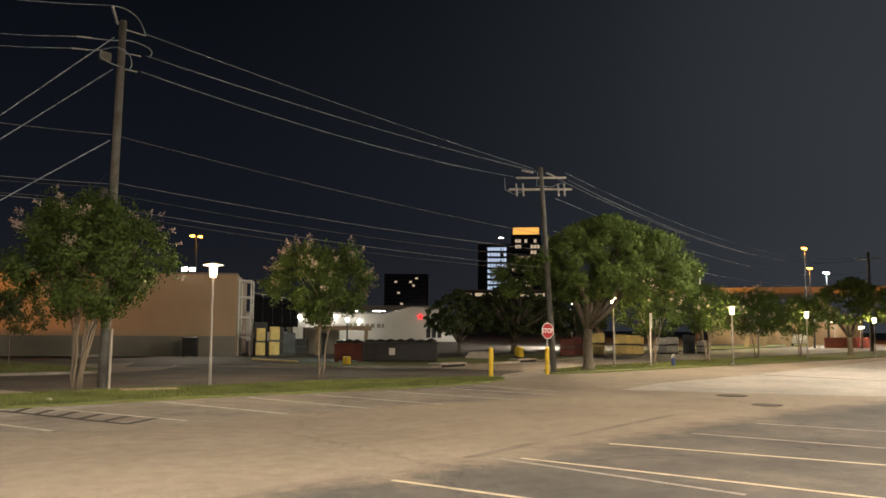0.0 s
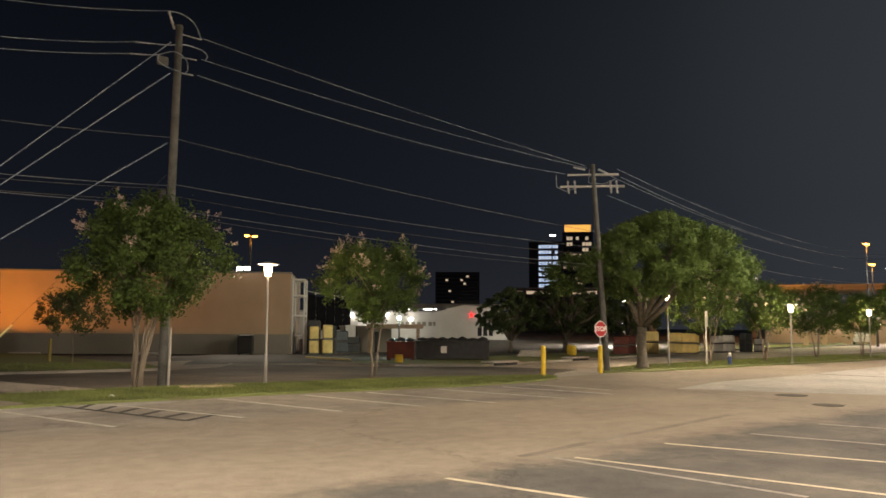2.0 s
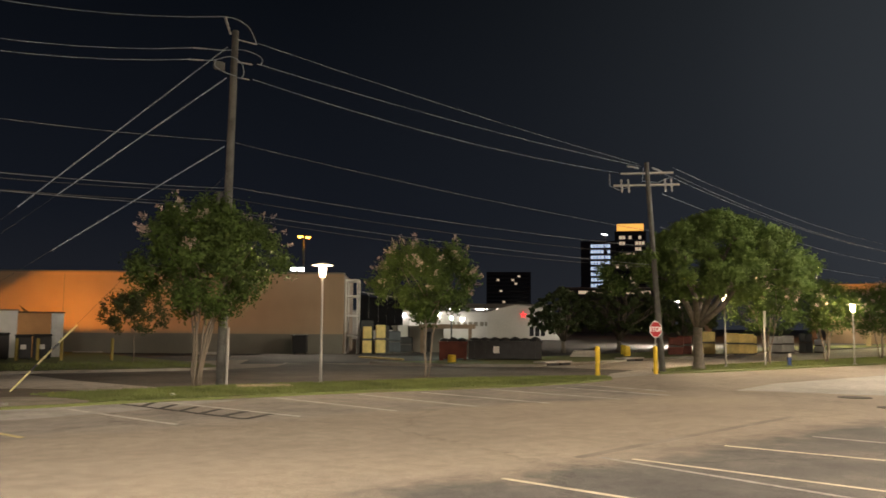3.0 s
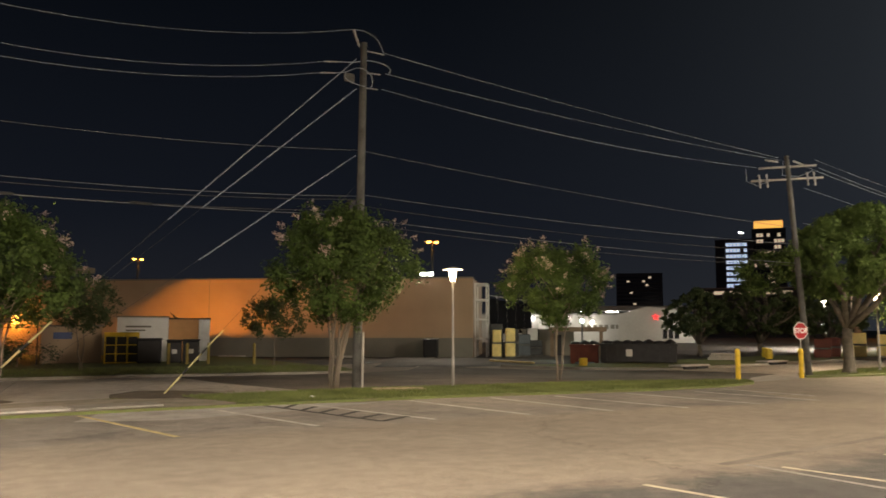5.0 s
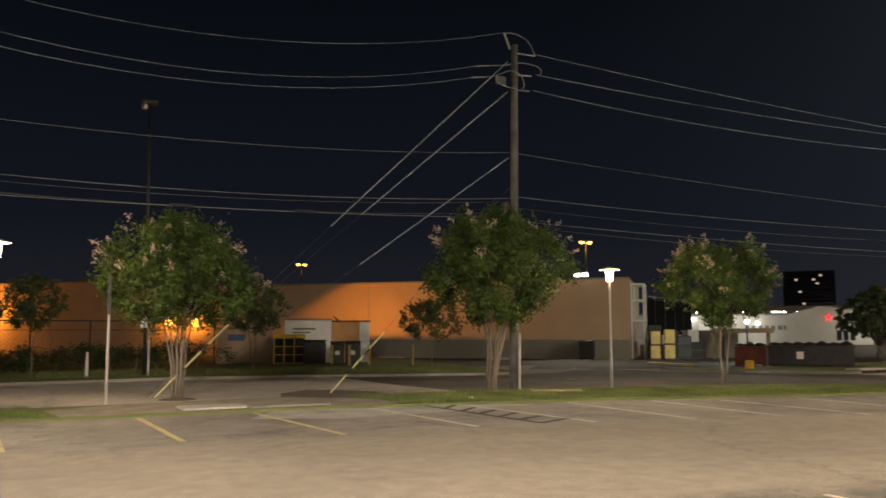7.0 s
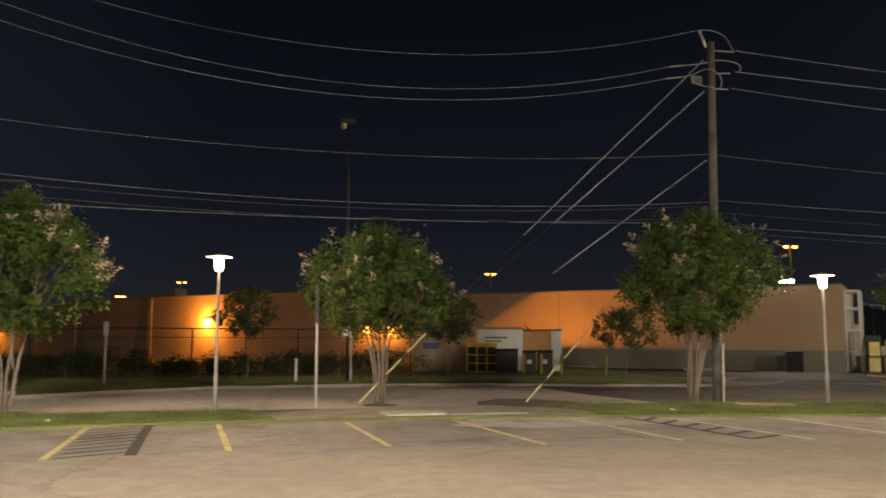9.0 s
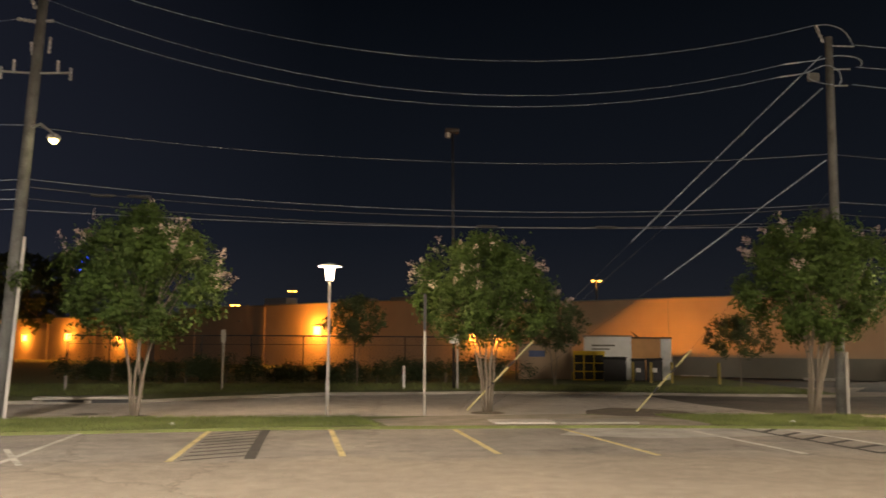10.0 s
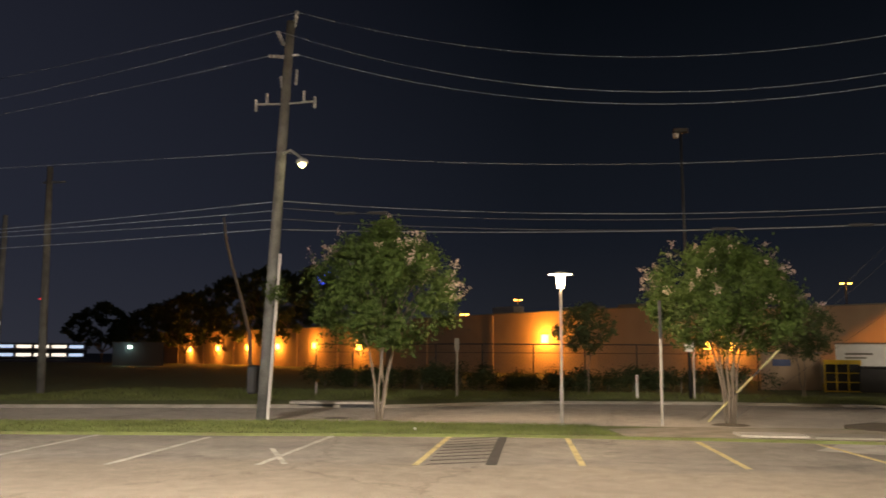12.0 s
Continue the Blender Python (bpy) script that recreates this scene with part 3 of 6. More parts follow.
slab("bare_patch", [(-0.4, 19.34), (1.3, 19.46), (5.0, 19.51), (7.0, 19.4), (7.4, 20.4), (6.3, 21.9), (4.6, 22.7), (0.9, 22.1), (-0.8, 21.1)], 0.075, mat("crumbled_edge", (0.27, 0.235, 0.185), 0.95, vary=0.35, scale=1.6, fine=14, bump=0.8, stain=(0.15, 0.14, 0.075)), "bare crumbled soil and concrete where grass is worn", "bare ground")
slab("crumbled_paving", [(3.2, 18.0), (5.0, 17.3), (8.2, 17.8), (10.4, 18.6), (9.2, 19.2), (6.5, 19.6), (4.0, 19.5)], 0.0075, mat("pale_rubble", (0.40, 0.375, 0.335), 0.95, vary=0.3, scale=1.3, fine=9, bump=0.8, stain=(0.23, 0.215, 0.19)), "pale broken paving at the strip's edge", "pavement")
slab("soil_patch", [(5.0, 22.9), (5.2, 24.0), (6.2, 25.1), (7.2, 24.6), (7.9, 23.5), (8.0, 22.2), (6.9, 21.6), (5.6, 22.1)], 0.08, SOIL, "dark bare soil beside the guy wire", "bare ground", thick=0.08)
stripe("joint", (34.2, 7.2), (35.4, 13.0), 0.14, IRON, 0.006, "dark joint across the concrete paving", "joint", "")
for x, y in ((9.3, 20.1), (-5.2, 19.6)):
    lt = thing("litter", x, y, 0.072 if y > 19 else 0.005, 40, "crumpled scrap of pale paper on the ground", "litter", "litter on the ground")
    part("paper", lathe([(0.02, 0.0), (0.08, 0.02), (0.05, 0.05), (0.01, 0.06)], 6), WHITE, lt)
blades("grass", [(x, y) for x, y in STRIP_NEAR if -31 < x < 0] + [(-0.6, 19.4), (-1.2, 21.9)] + [(x, y) for x, y in STRIP_FAR if -31 < x < -1.2], 42000, 5, "short green grass blades on the strip")
blades("grass", [(7.2, 19.5)] + [(x, y) for x, y in STRIP_NEAR if x > 8] + [(x, y) for x, y in STRIP_FAR if x > 6] + [(6.6, 22.4)], 38000, 8, "short green grass blades on the strip")
blades("grass", [(30, 18.9), (42, 17.6), (60, 15.9), (60, 21), (36, 21.2), (31, 20.4)], 16000, 6, "short grass blades under the oak")
blades("grass", [(-24, 26.0), (-10, 31), (-3, 34.2), (3, 35.2), (12, 33), (17, 32.2), (17, 38), (3, 41), (-10, 40), (-24, 38)], 26000, 7, "long unlit grass on the far verge", 0.13)


# ---------------------------------------------------------------- trees
def outline_at(profile, z):
    """Reach of a crown at a height share, from (height share, reach share) pairs."""
    return float(np.interp(z, [p[0] for p in profile], [p[1] for p in profile]))


def sprigs(clumps, each, per, length, rng, rise=0.5, centre=(0, 0, 0)):
    """Leaf places along short twigs that fan out of clumps (x, y, z, radius, squash)."""
    c = np.repeat(np.array(clumps), each, 0)
    n = len(c)
    d = rng.normal(size=(n, 3))
    out = c[:, :3] - np.array(centre)
    out[:, 2] *= 0.6
    out /= np.linalg.norm(out, axis=1)[:, None] + 1e-6
    d = d / np.linalg.norm(d, axis=1)[:, None] + 0.75 * out
    d /= np.linalg.norm(d, axis=1)[:, None]
    root = c[:, :3] + d * (c[:, 3] * rng.uniform(0.15, 0.95, n))[:, None] * np.stack([np.ones(n), np.ones(n), c[:, 4]], 1)
    way = d + rng.normal(size=(n, 3)) * 0.35
    way[:, 2] += rise
    way /= np.linalg.norm(way, axis=1)[:, None]
    ln = length * rng.uniform(0.45, 1.25, n)
    t = np.tile(np.linspace(0.0, 1.0, per), n)[:, None]
    p = np.repeat(root, per, 0) + np.repeat(way * ln[:, None], per, 0) * t
    p += rng.normal(size=p.shape) * (0.085 - 0.045 * t) * (length / 0.4)
    tips = root + way * ln[:, None]
    return np.hstack([p, np.repeat(d, per, 0)]), tips, way


ROUND = ((0, 0.42), (0.15, 0.78), (0.4, 1.0), (0.65, 0.9), (0.85, 0.62), (1, 0.2))


def crape_myrtle(x, y, h, wide, low, seed, n=7000, flowers=60, leaf=LEAF, lean=(0, 0), label="", group="", stems=5, size=0.13, name="crape_myrtle", profile=ROUND):
    rng = np.random.default_rng(seed)
    tree = thing(name, x, y, 0.05 if y < 23.5 or y > 34 else 0.005, 0, label, "tree", group)
    R = wide / 2
    mound = [(0.5, 0.0), (0.4, 0.022), (0.15, 0.04), (0.05, 0.045)]
    part("mulch", lathe([(r * R / 2.2, z) for r, z in mound], 14), SOIL, tree)
    H = h - low
    for k in range(stems):
        a = 2 * math.pi * (k + rng.uniform(-0.3, 0.3)) / stems
        r0, r1 = 0.085 * R / 2.2, (0.2 + 0.2 * rng.random()) * R
        pts = []
        for i in range(8):
            t = i / 7
            rr = r0 + (r1 - r0) * t ** 1.6
            pts.append((math.cos(a + 0.4 * t) * rr + lean[0] * t + rng.normal() * 0.025, math.sin(a + 0.4 * t) * rr + lean[1] * t + rng.normal() * 0.025, t * (low + H * 0.42)))
        q = 0.044 * R / 2.2 * rng.uniform(0.75, 1.2)
        bm = bmesh.new()
        tube(bm, pts, [q * (1 - 0.62 * i / 7) for i in range(8)], 8)
        for j in range(4):
            b = a + rng.uniform(-1.2, 1.2)
            e = Vector(pts[4 + j % 3])
            zz = rng.uniform(0.25, 0.8)
            reach = R * 0.75 * outline_at(profile, zz)
            tip = Vector((lean[0] + math.cos(b) * reach, lean[1] + math.sin(b) * reach, low + H * zz))
            mid = e.lerp(tip, 0.5) + Vector((rng.normal() * 0.06, rng.normal() * 0.06, 0.12))
            tube(bm, [e, e.lerp(mid, 0.55), mid, tip], [q * 0.42, q * 0.34, q * 0.24, q * 0.1], 5)
        part("stem", bm, BARK, tree, "", True)
    # clumps of twigs over an uneven outline, with bays between them
    wave = rng.uniform(0, 2 * np.pi, 4)
    clumps = []
    count = int(42 * (0.6 + 0.4 * R / 2.2))
    for k in range(count):
        a = 2.399963 * k + rng.uniform(-0.35, 0.35)
        zz = (k + 0.5) / count
        uneven = 1.04 + 0.15 * math.sin(2 * a + wave[0] + 3 * zz) + 0.14 * math.sin(3 * a + wave[1] - 5 * zz) + 0.09 * math.sin(5 * a + wave[2] + 9 * zz)
        r = R * rng.uniform(0.09, 0.18)
        reach = max(0.0, (R * outline_at(profile, zz) * uneven - r * 1.35) * math.sqrt(rng.uniform(0.5, 1.0)))
        clumps.append((lean[0] + math.cos(a) * reach, lean[1] + math.sin(a) * reach, low + 0.1 + (H - 0.35) * zz, r, 0.62))
    heart = [(lean[0] + rng.normal() * R * 0.25, lean[1] + rng.normal() * R * 0.25, low + H * rng.uniform(0.25, 0.72), R * 0.22, 0.8) for k in range(20)]
    mid = (lean[0], lean[1], low + H * 0.38)
    per = 11
    each = max(6, int(n * 2.5 / per / (count + 9)))
    outer, tips, way = sprigs(clumps, each, per, 0.2 * R, rng, 0.42, mid)
    inner, _, _ = sprigs(heart, each * 14 // 20, per, 0.2 * R, rng, 0.2, mid)
    high = [(c[0] * 0.8, c[1] * 0.8, low + H * (0.62 + 0.3 * outline_at(profile, 0.9) * rng.random()), R * 0.1, 1.0) for c in clumps[int(count * 0.6):]]
    shoots, _, _ = sprigs(high, 4, 14, 0.34 * R, rng, 1.3, mid)
    leaves("crown", np.concatenate([outer, inner, shoots]), size * 0.84, leaf, tree, rng, label="uneven crown of small dark green leaves on upright twigs")
    if flowers:
        ok = np.where(tips[:, 2] > low + 0.33 * H)[0]
        far = np.hypot(tips[ok, 0] - lean[0], tips[ok, 1] - lean[1]) / R + 0.9 * (tips[ok, 2] - low) / H
        best = ok[np.argsort(-far)][: flowers * 12]
        fl = []
        for k in rng.choice(best, min(flowers, len(best)), False):
            m = int(rng.integers(26, 48))
            t = rng.random(m)
            fl.append(tips[k] + way[k] * (t * 0.26)[:, None] + rng.normal(size=(m, 3)) * (0.075 * (1.15 - t))[:, None])
        leaves("blossoms", np.concatenate(fl), 0.055, PETAL, tree, rng, 0, "pale pink flower panicles")
    return tree


STREET = "crape myrtles in the strip"
BROAD = ((0, 0.3), (0.1, 0.62), (0.25, 0.9), (0.4, 1.0), (0.6, 0.92), (0.8, 0.74), (0.92, 0.5), (1, 0.2))
VASE = ((0, 0.15), (0.15, 0.5), (0.32, 0.76), (0.52, 1.0), (0.7, 0.97), (0.85, 0.82), (0.95, 0.6), (1, 0.4))
PEAK = ((0, 0.3), (0.1, 0.65), (0.25, 0.96), (0.42, 1.0), (0.6, 0.86), (0.78, 0.6), (0.9, 0.36), (1, 0.12))
FLAT = ((0, 0.42), (0.14, 0.74), (0.35, 0.92), (0.52, 1.0), (0.7, 0.85), (0.86, 0.58), (1, 0.18))
crape_myrtle(11.05, 22.4, 5.25, 4.55, 2.1, 11, 9500, 30, profile=BROAD, stems=7, label="multi-stemmed crape myrtle with a few pale blossoms beside the utility pole", group=STREET, lean=(0.12, -0.3))
crape_myrtle(19.55, 22.2, 4.65, 3.85, 2.0, 12, 7000, 60, profile=VASE, label="crape myrtle with pink blossoms on a slim forked trunk", group=STREET, stems=2)
crape_myrtle(2.4, 24.0, 4.9, 4.5, 2.05, 13, 8600, 44, profile=FLAT, stems=6, label="crape myrtle with pale blossoms over bunched stems", group=STREET, lean=(-0.1, 0))
crape_myrtle(-6.75, 22.1, 5.3, 4.4, 2.0, 14, 8600, 40, profile=PEAK, label="crape myrtle lit bright green by the lamps", group=STREET, stems=4)
crape_myrtle(15.7, 38.0, 3.35, 3.1, 1.4, 15, 1900, 0, label="small dark tree on the far verge", group="small trees on the verge", leaf=YARDLEAF, stems=1, size=0.13, name="young_tree")
crape_myrtle(-1.8, 37.3, 4.1, 2.7, 1.9, 16, 2000, 0, label="small dark round tree before the fence", group="small trees on the verge", leaf=YARDLEAF, stems=1, size=0.13, name="young_tree")
crape_myrtle(7.4, 39.2, 4.1, 3.6, 1.75, 17, 2600, 0, label="dark young tree on the grass verge", group="small trees on the verge", leaf=YARDLEAF, stems=2, size=0.13, name="young_tree")
crape_myrtle(40.0, 19.9, 4.6, 4.4, 1.7, 18, 4500, 40, label="small street tree lit from behind beside the oak", group=STREET, stems=3, size=0.14)
crape_myrtle(46.0, 19.6, 4.3, 4.2, 1.7, 19, 4200, 20, label="dark crape myrtle along the street", group=STREET, stems=3, size=0.14)
crape_myrtle(53.7, 19.6, 4.3, 5.0, 1.6, 20, 4200, 60, label="crape myrtle with pink blossoms along the street", group=STREET, stems=3, size=0.15)
crape_myrtle(59.5, 18.8, 4.0, 4.4, 1.5, 21, 3500, 30, label="crape myrtle farther along the street", group=STREET, stems=3, size=0.16)


DOME = ((0, 0.45), (0.1, 0.8), (0.25, 1.0), (0.45, 0.95), (0.65, 0.78), (0.82, 0.52), (1, 0.12))


def oak(x, y, h, wide, low, seed, n, shift=(0, 0), label="", leaf=OAKLEAF, size=0.115, group="", extra=(), girth=1.0, name="oak_tree"):
    rng = np.random.default_rng(seed)
    tree = thing(name, x, y, 0.04, 0, label, "tree", group)
    R, H = wide / 2, h - low
    k4 = R / 4 * girth
    bm = bmesh.new()
    fork = Vector((0.05, 0.03, low * 0.6))
    tube(bm, [(0, 0, -0.05), (0.02, 0, 0.15), (0.03, 0.0, 0.4), (0.0, 0.02, low * 0.45), fork], [k * k4 for k in (0.36, 0.27, 0.215, 0.195, 0.2)], 12)
    for k in range(8):
        a = 2 * math.pi * k / 8 + rng.uniform(-0.25, 0.25)
        zz = rng.uniform(0.25, 0.7)
        reach = R * rng.uniform(0.55, 0.8) * outline_at(DOME, zz)
        end = Vector((shift[0] + math.cos(a) * reach, shift[1] + math.sin(a) * reach, low + H * zz))
        elbow = fork.lerp(end, 0.35) + Vector((rng.normal() * 0.12 * k4, rng.normal() * 0.12 * k4, H * rng.uniform(-0.03, 0.12)))
        mid = fork.lerp(end, 0.68) + Vector((rng.normal() * 0.15 * k4, rng.normal() * 0.15 * k4, H * rng.uniform(0.0, 0.12)))
        tube(bm, [fork, elbow, mid, end], [0.135 * k4, 0.105 * k4, 0.07 * k4, 0.022], 8)
        for j in range(4):
            b = a + rng.uniform(-1.4, 1.4)
            root = elbow.lerp(end, 0.2 + 0.2 * j)
            tip = root + Vector((math.cos(b) * R * 0.32, math.sin(b) * R * 0.32, H * rng.uniform(0.05, 0.28)))
            tube(bm, [root, root.lerp(tip, 0.5) + Vector((0, 0, 0.05 * H)), tip], [0.045 * k4, 0.03 * k4, 0.01], 5)
    part("trunk", bm, OAKBARK, tree, "thick dark trunk forking into spreading limbs", True)
    wave = rng.uniform(0, 2 * np.pi, 3)
    clumps = []
    count = 96
    for k in range(count):
        a = 2.399963 * k + rng.uniform(-0.3, 0.3)
        zz = (k + 0.5) / count
        uneven = 1 + 0.08 * math.sin(2 * a + wave[0]) + 0.08 * math.sin(3 * a + wave[1] + 4 * zz)
        r = R * rng.uniform(0.09, 0.19)
        reach = max(0.0, R * outline_at(DOME, zz) * uneven - r) * math.sqrt(rng.uniform(0.55, 1.0))
        clumps.append((shift[0] + math.cos(a) * reach, shift[1] + math.sin(a) * reach, low + 0.06 * H + H * 0.86 * zz, r, 0.5))
    clumps += [(q[0], q[1], q[2], q[3], 0.6) for q in extra]
    per = 9
    pts, _, _ = sprigs(clumps, max(4, n // per // len(clumps)), per, 0.07 * R, rng, 0.3, (shift[0], shift[1], low + 0.1 * H))
    leaves("crown", pts, size, leaf, tree, rng, 0.2, "broad uneven crown of small green leaves")
    return tree


oak(32.7, 19.4, 6.8, 8.1, 3.0, 31, 105000, (0.35, -0.85), "broad live oak with a forked trunk at the driveway", extra=((-1.9, 2.6, 3.6, 0.7), (-2.0, 3.0, 4.2, 0.7), (-1.6, 2.4, 4.7, 0.7)), size=0.125)
oak(68.5, 18.0, 5.9, 7.0, 2.2, 32, 16000, (0.3, -0.2), "live oak farther along the street", size=0.2)
for i, (x, y, h, w) in enumerate(((47, 38.5, 4.7, 5.2), (53, 38, 5.7, 7.0), (61, 37.5, 5.2, 6.4), (66, 43, 4.6, 6.0))):
    oak(x, y, h, w, 1.3, 40 + i, 11000, (0, 0), "dark unlit tree behind the street", YARDLEAF, 0.22, "dark trees beside the yard")
for i, (x, y, h, w) in enumerate(((-93, 141, 11.2, 15), (-79, 135, 10.0, 17), (-71, 131, 11.8, 17), (-60, 124, 13.8, 20), (-50.5, 118, 15.2, 20), (-42, 114, 14.6, 17))):
    oak(x, y, h, w, 2.8, 50 + i, 12000, (0, 0), "large dark tree rising behind the store", DARKLEAF, 0.5, "dark trees behind the store", girth=0.4)


# ---------------------------------------------------------------- poles and wires
def utility_pole(name, x, y, h, label, lean=(0, 0), r=0.15, group="utility poles", material=WOOD, foot=(0, 0)):
    p = thing(name, x, y, 0.0, 0, label, "utility pole", group)
    part("pole", tubed([(foot[0] + (lean[0] - foot[0]) * t, foot[1] + (lean[1] - foot[1]) * t, h * t) for t in (0, 0.25, 0.5, 0.75, 1)], [r, r * 0.94, r * 0.87, r * 0.8, r * 0.72], 12), material, p, smooth=True)
    return p


def smooth(pts, n=5):
    """Points of a soft curve through the given ones."""
    p = [Vector(q) for q in pts]
    p = [2 * p[0] - p[1]] + p + [2 * p[-1] - p[-2]]
    out = []
    for a, b, c, d in zip(p, p[1:], p[2:], p[3:]):
        for i in range(n):
            t = i / n
            out.append(0.5 * (2 * b + (c - a) * t + (2 * a - 5 * b + 4 * c - d) * t * t + (3 * b - a - 3 * c + d) * t ** 3))
    return out + [p[-2]]


def insulator(parent, a, b, r=0.06, name="insulator"):
    a, b = Vector(a), Vector(b)
    n = 9
    return part(name, tubed([a.lerp(b, i / (n - 1)) for i in range(n)], [r * (1.0 if i % 2 else 0.55) for i in range(n)], 8), CERAMIC, parent)


def wire(a, b, sag, r=0.0085, material=WIRE, name="power_line", label="thin overhead power line between poles", n=18):
    a, b = Vector(a), Vector(b)
    pts = []
    for i in range(n + 1):
        t = i / n
        p = a.lerp(b, t)
        p.z -= sag * 4 * t * (1 - t)
        pts.append(p)
    return tagged(part(name, tubed(pts, r, 5), material), label, "cable", "overhead lines" if name == "power_line" else "")


PA, PB, PD, PE, PR = (12.0, 22.75), (29.9, 19.55), (-9.84, 21.55), (-46.0, 24.0), (83.0, 20.0)
pa = utility_pole("utility_pole", *PA, 10.75, "tall weathered wooden utility pole with guy wires", (0.13, -0.04), 0.142)
insulator(pa, (0.0, 0.02, 10.62), (-0.17, 0.08, 11.15), 0.05)
insulator(pa, (0.16, -0.05, 10.5), (0.75, -0.25, 10.42), 0.026)
insulator(pa, (0.2, -0.1, 9.78), (0.62, -0.24, 9.76), 0.026)
insulator(pa, (0.2, -0.1, 9.3), (0.55, -0.2, 9.28), 0.026)
insulator(pa, (-0.75, 0.02, 10.0), (-1.2, 0.02, 9.93), 0.026)
insulator(pa, (-0.8, 0.1, 9.66), (-1.3, 0.1, 9.58), 0.026)
part("jumper", tubed(smooth([(-0.17, 0.08, 11.15), (0.2, 0.0, 11.14), (0.55, -0.15, 10.9), (0.76, -0.24, 10.42)]), 0.014, 5), WIRE, pa)
part("jumper", tubed(smooth([(-0.75, 0.02, 10.0), (-0.2, 0.0, 10.08), (0.3, -0.12, 10.18), (0.75, -0.26, 10.1), (0.92, -0.32, 9.95), (0.86, -0.32, 9.78)]), 0.014, 5), WIRE, pa)
part("jumper", tubed(smooth([(-0.8, 0.1, 9.66), (-0.45, 0.1, 9.75), (-0.1, -0.2, 9.86), (0.26, -0.22, 9.72), (0.36, -0.2, 9.45), (0.3, -0.15, 9.28)]), 0.014, 5), WIRE, pa)
part("jumper", tubed(smooth([(-0.5, -0.05, 9.7), (-0.52, -0.08, 9.5), (-0.25, -0.15, 9.36), (0.1, -0.2, 9.3)]), 0.014, 5), WIRE, pa)
part("bracket", boxed(-0.5, 0.0, 9.45, -0.15, 0.1, 9.72, 0.03), WOOD, pa)
part("conduit", tubed([(0.1, -0.17, 0.05), (0.12, -0.17, 1.75)], 0.038, 8), PALEPOST, pa, "pale conduit guard at the foot")
part("splice_case", boxed(-0.35, -0.1, 5.2, -0.12, 0.1, 5.75, 0.03), DARKMETAL, pa)

pb = utility_pole("utility_pole", PB[0] - 0.12, PB[1] + 0.17, 8.7, "wooden utility pole with cutouts and arms behind the stop sign", (-0.1, 0.12), 0.13, foot=(0.2, -0.29))
for z, s in ((8.25, 1.0), (7.75, 1.25)):
    part("crossarm", tubed([(-0.75 * s, 0.95 * s, z), (0.55 * s, -0.75 * s, z)], 0.05, 6), GALV, pb)
for t in (-1.0, -0.72, 0.75, 1.0):
    insulator(pb, (0.62 * t - 0.12, -0.8 * t + 0.1, 7.45), (0.62 * t - 0.16, -0.8 * t + 0.12, 8.0), 0.048, "cutout")
insulator(pb, (-0.4, 0.3, 8.45), (-0.95, 0.5, 8.5), 0.05)
insulator(pb, (0.15, 0.0, 8.5), (0.8, -0.05, 8.4), 0.05)
part("jumper", tubed([(-1.0, 1.35, 8.25), (-1.05, 1.3, 7.75), (-0.8, 1.0, 7.55), (-0.5, 0.75, 7.7)], 0.016, 5), WIRE, pb)
part("jumper", tubed([(-0.2, 0.2, 8.5), (-0.3, 0.2, 7.9), (0.2, -0.2, 7.85), (0.5, -0.6, 8.05)], 0.016, 5), WIRE, pb)

pd = utility_pole("utility_pole", *PD, 11.15, "leaning wooden utility pole carrying a street light", (0.42, 0.16), 0.165)
insulator(pd, (0.5, 0.2, 11.0), (0.58, 0.22, 11.5), 0.07)
insulator(pd, (0.25, 0.1, 10.45), (0.08, 0.02, 10.85), 0.07)
insulator(pd, (0.3, 0.1, 10.1), (-0.15, -0.02, 10.12), 0.06)
insulator(pd, (0.45, 0.15, 10.15), (0.68, 0.2, 10.18), 0.05)
for sgn in (-1, 1):
    part("crossarm", tubed([(0.33, 0.14, 8.75), (0.33 + 0.85 * sgn, 0.14, 8.78)], 0.03, 6), GALV, pd)
    insulator(pd, (0.33 + 0.55 * sgn, 0.14, 8.8), (0.33 + 0.55 * sgn, 0.14, 9.1), 0.05, "cutout")
    insulator(pd, (0.33 + 0.87 * sgn, 0.14, 8.58), (0.33 + 0.87 * sgn, 0.14, 8.92), 0.05, "cutout")
insulator(pd, (0.25, 0.1, 9.2), (0.2, 0.1, 9.55), 0.06)
insulator(pd, (0.6, 0.2, 9.3), (0.62, 0.2, 9.75), 0.05)
part("meter_can", boxed(-0.40, -0.2, 0.75, -0.14, 0.2, 1.5, 0.05), BLACK, pd, "dark metal box strapped to the pole")
part("conduit", tubed([(0.2, -0.1, 0.05), (0.4, -0.05, 4.5)], 0.042, 8), mat("pale_conduit_guard", (0.52, 0.50, 0.47), 0.6, vary=0.15, scale=3, fine=30, bump=0.05), pd, "tall pale conduit guard")
part("street_light_arm", tubed([(0.28, 0.1, 7.3), (0.65, -0.15, 7.35), (1.05, -0.35, 7.05)], 0.035, 6), GALV, pd)
head = part("street_light_head", lathe([(0.06, 7.05), (0.15, 7.0), (0.17, 6.93), (0.14, 6.90)], 12, (1.08, -0.38)), GALV, pd)
part("lens", lathe([(0.1, 6.895), (0.105, 6.87), (0.06, 6.81), (0.02, 6.79)], 12, (1.08, -0.38)), HOTYELLOW, head)
lamp("street_light_lamp", (PD[0] + 1.08, PD[1] - 0.38, 6.55), 16, (1.0, 0.86, 0.5), 0.1)

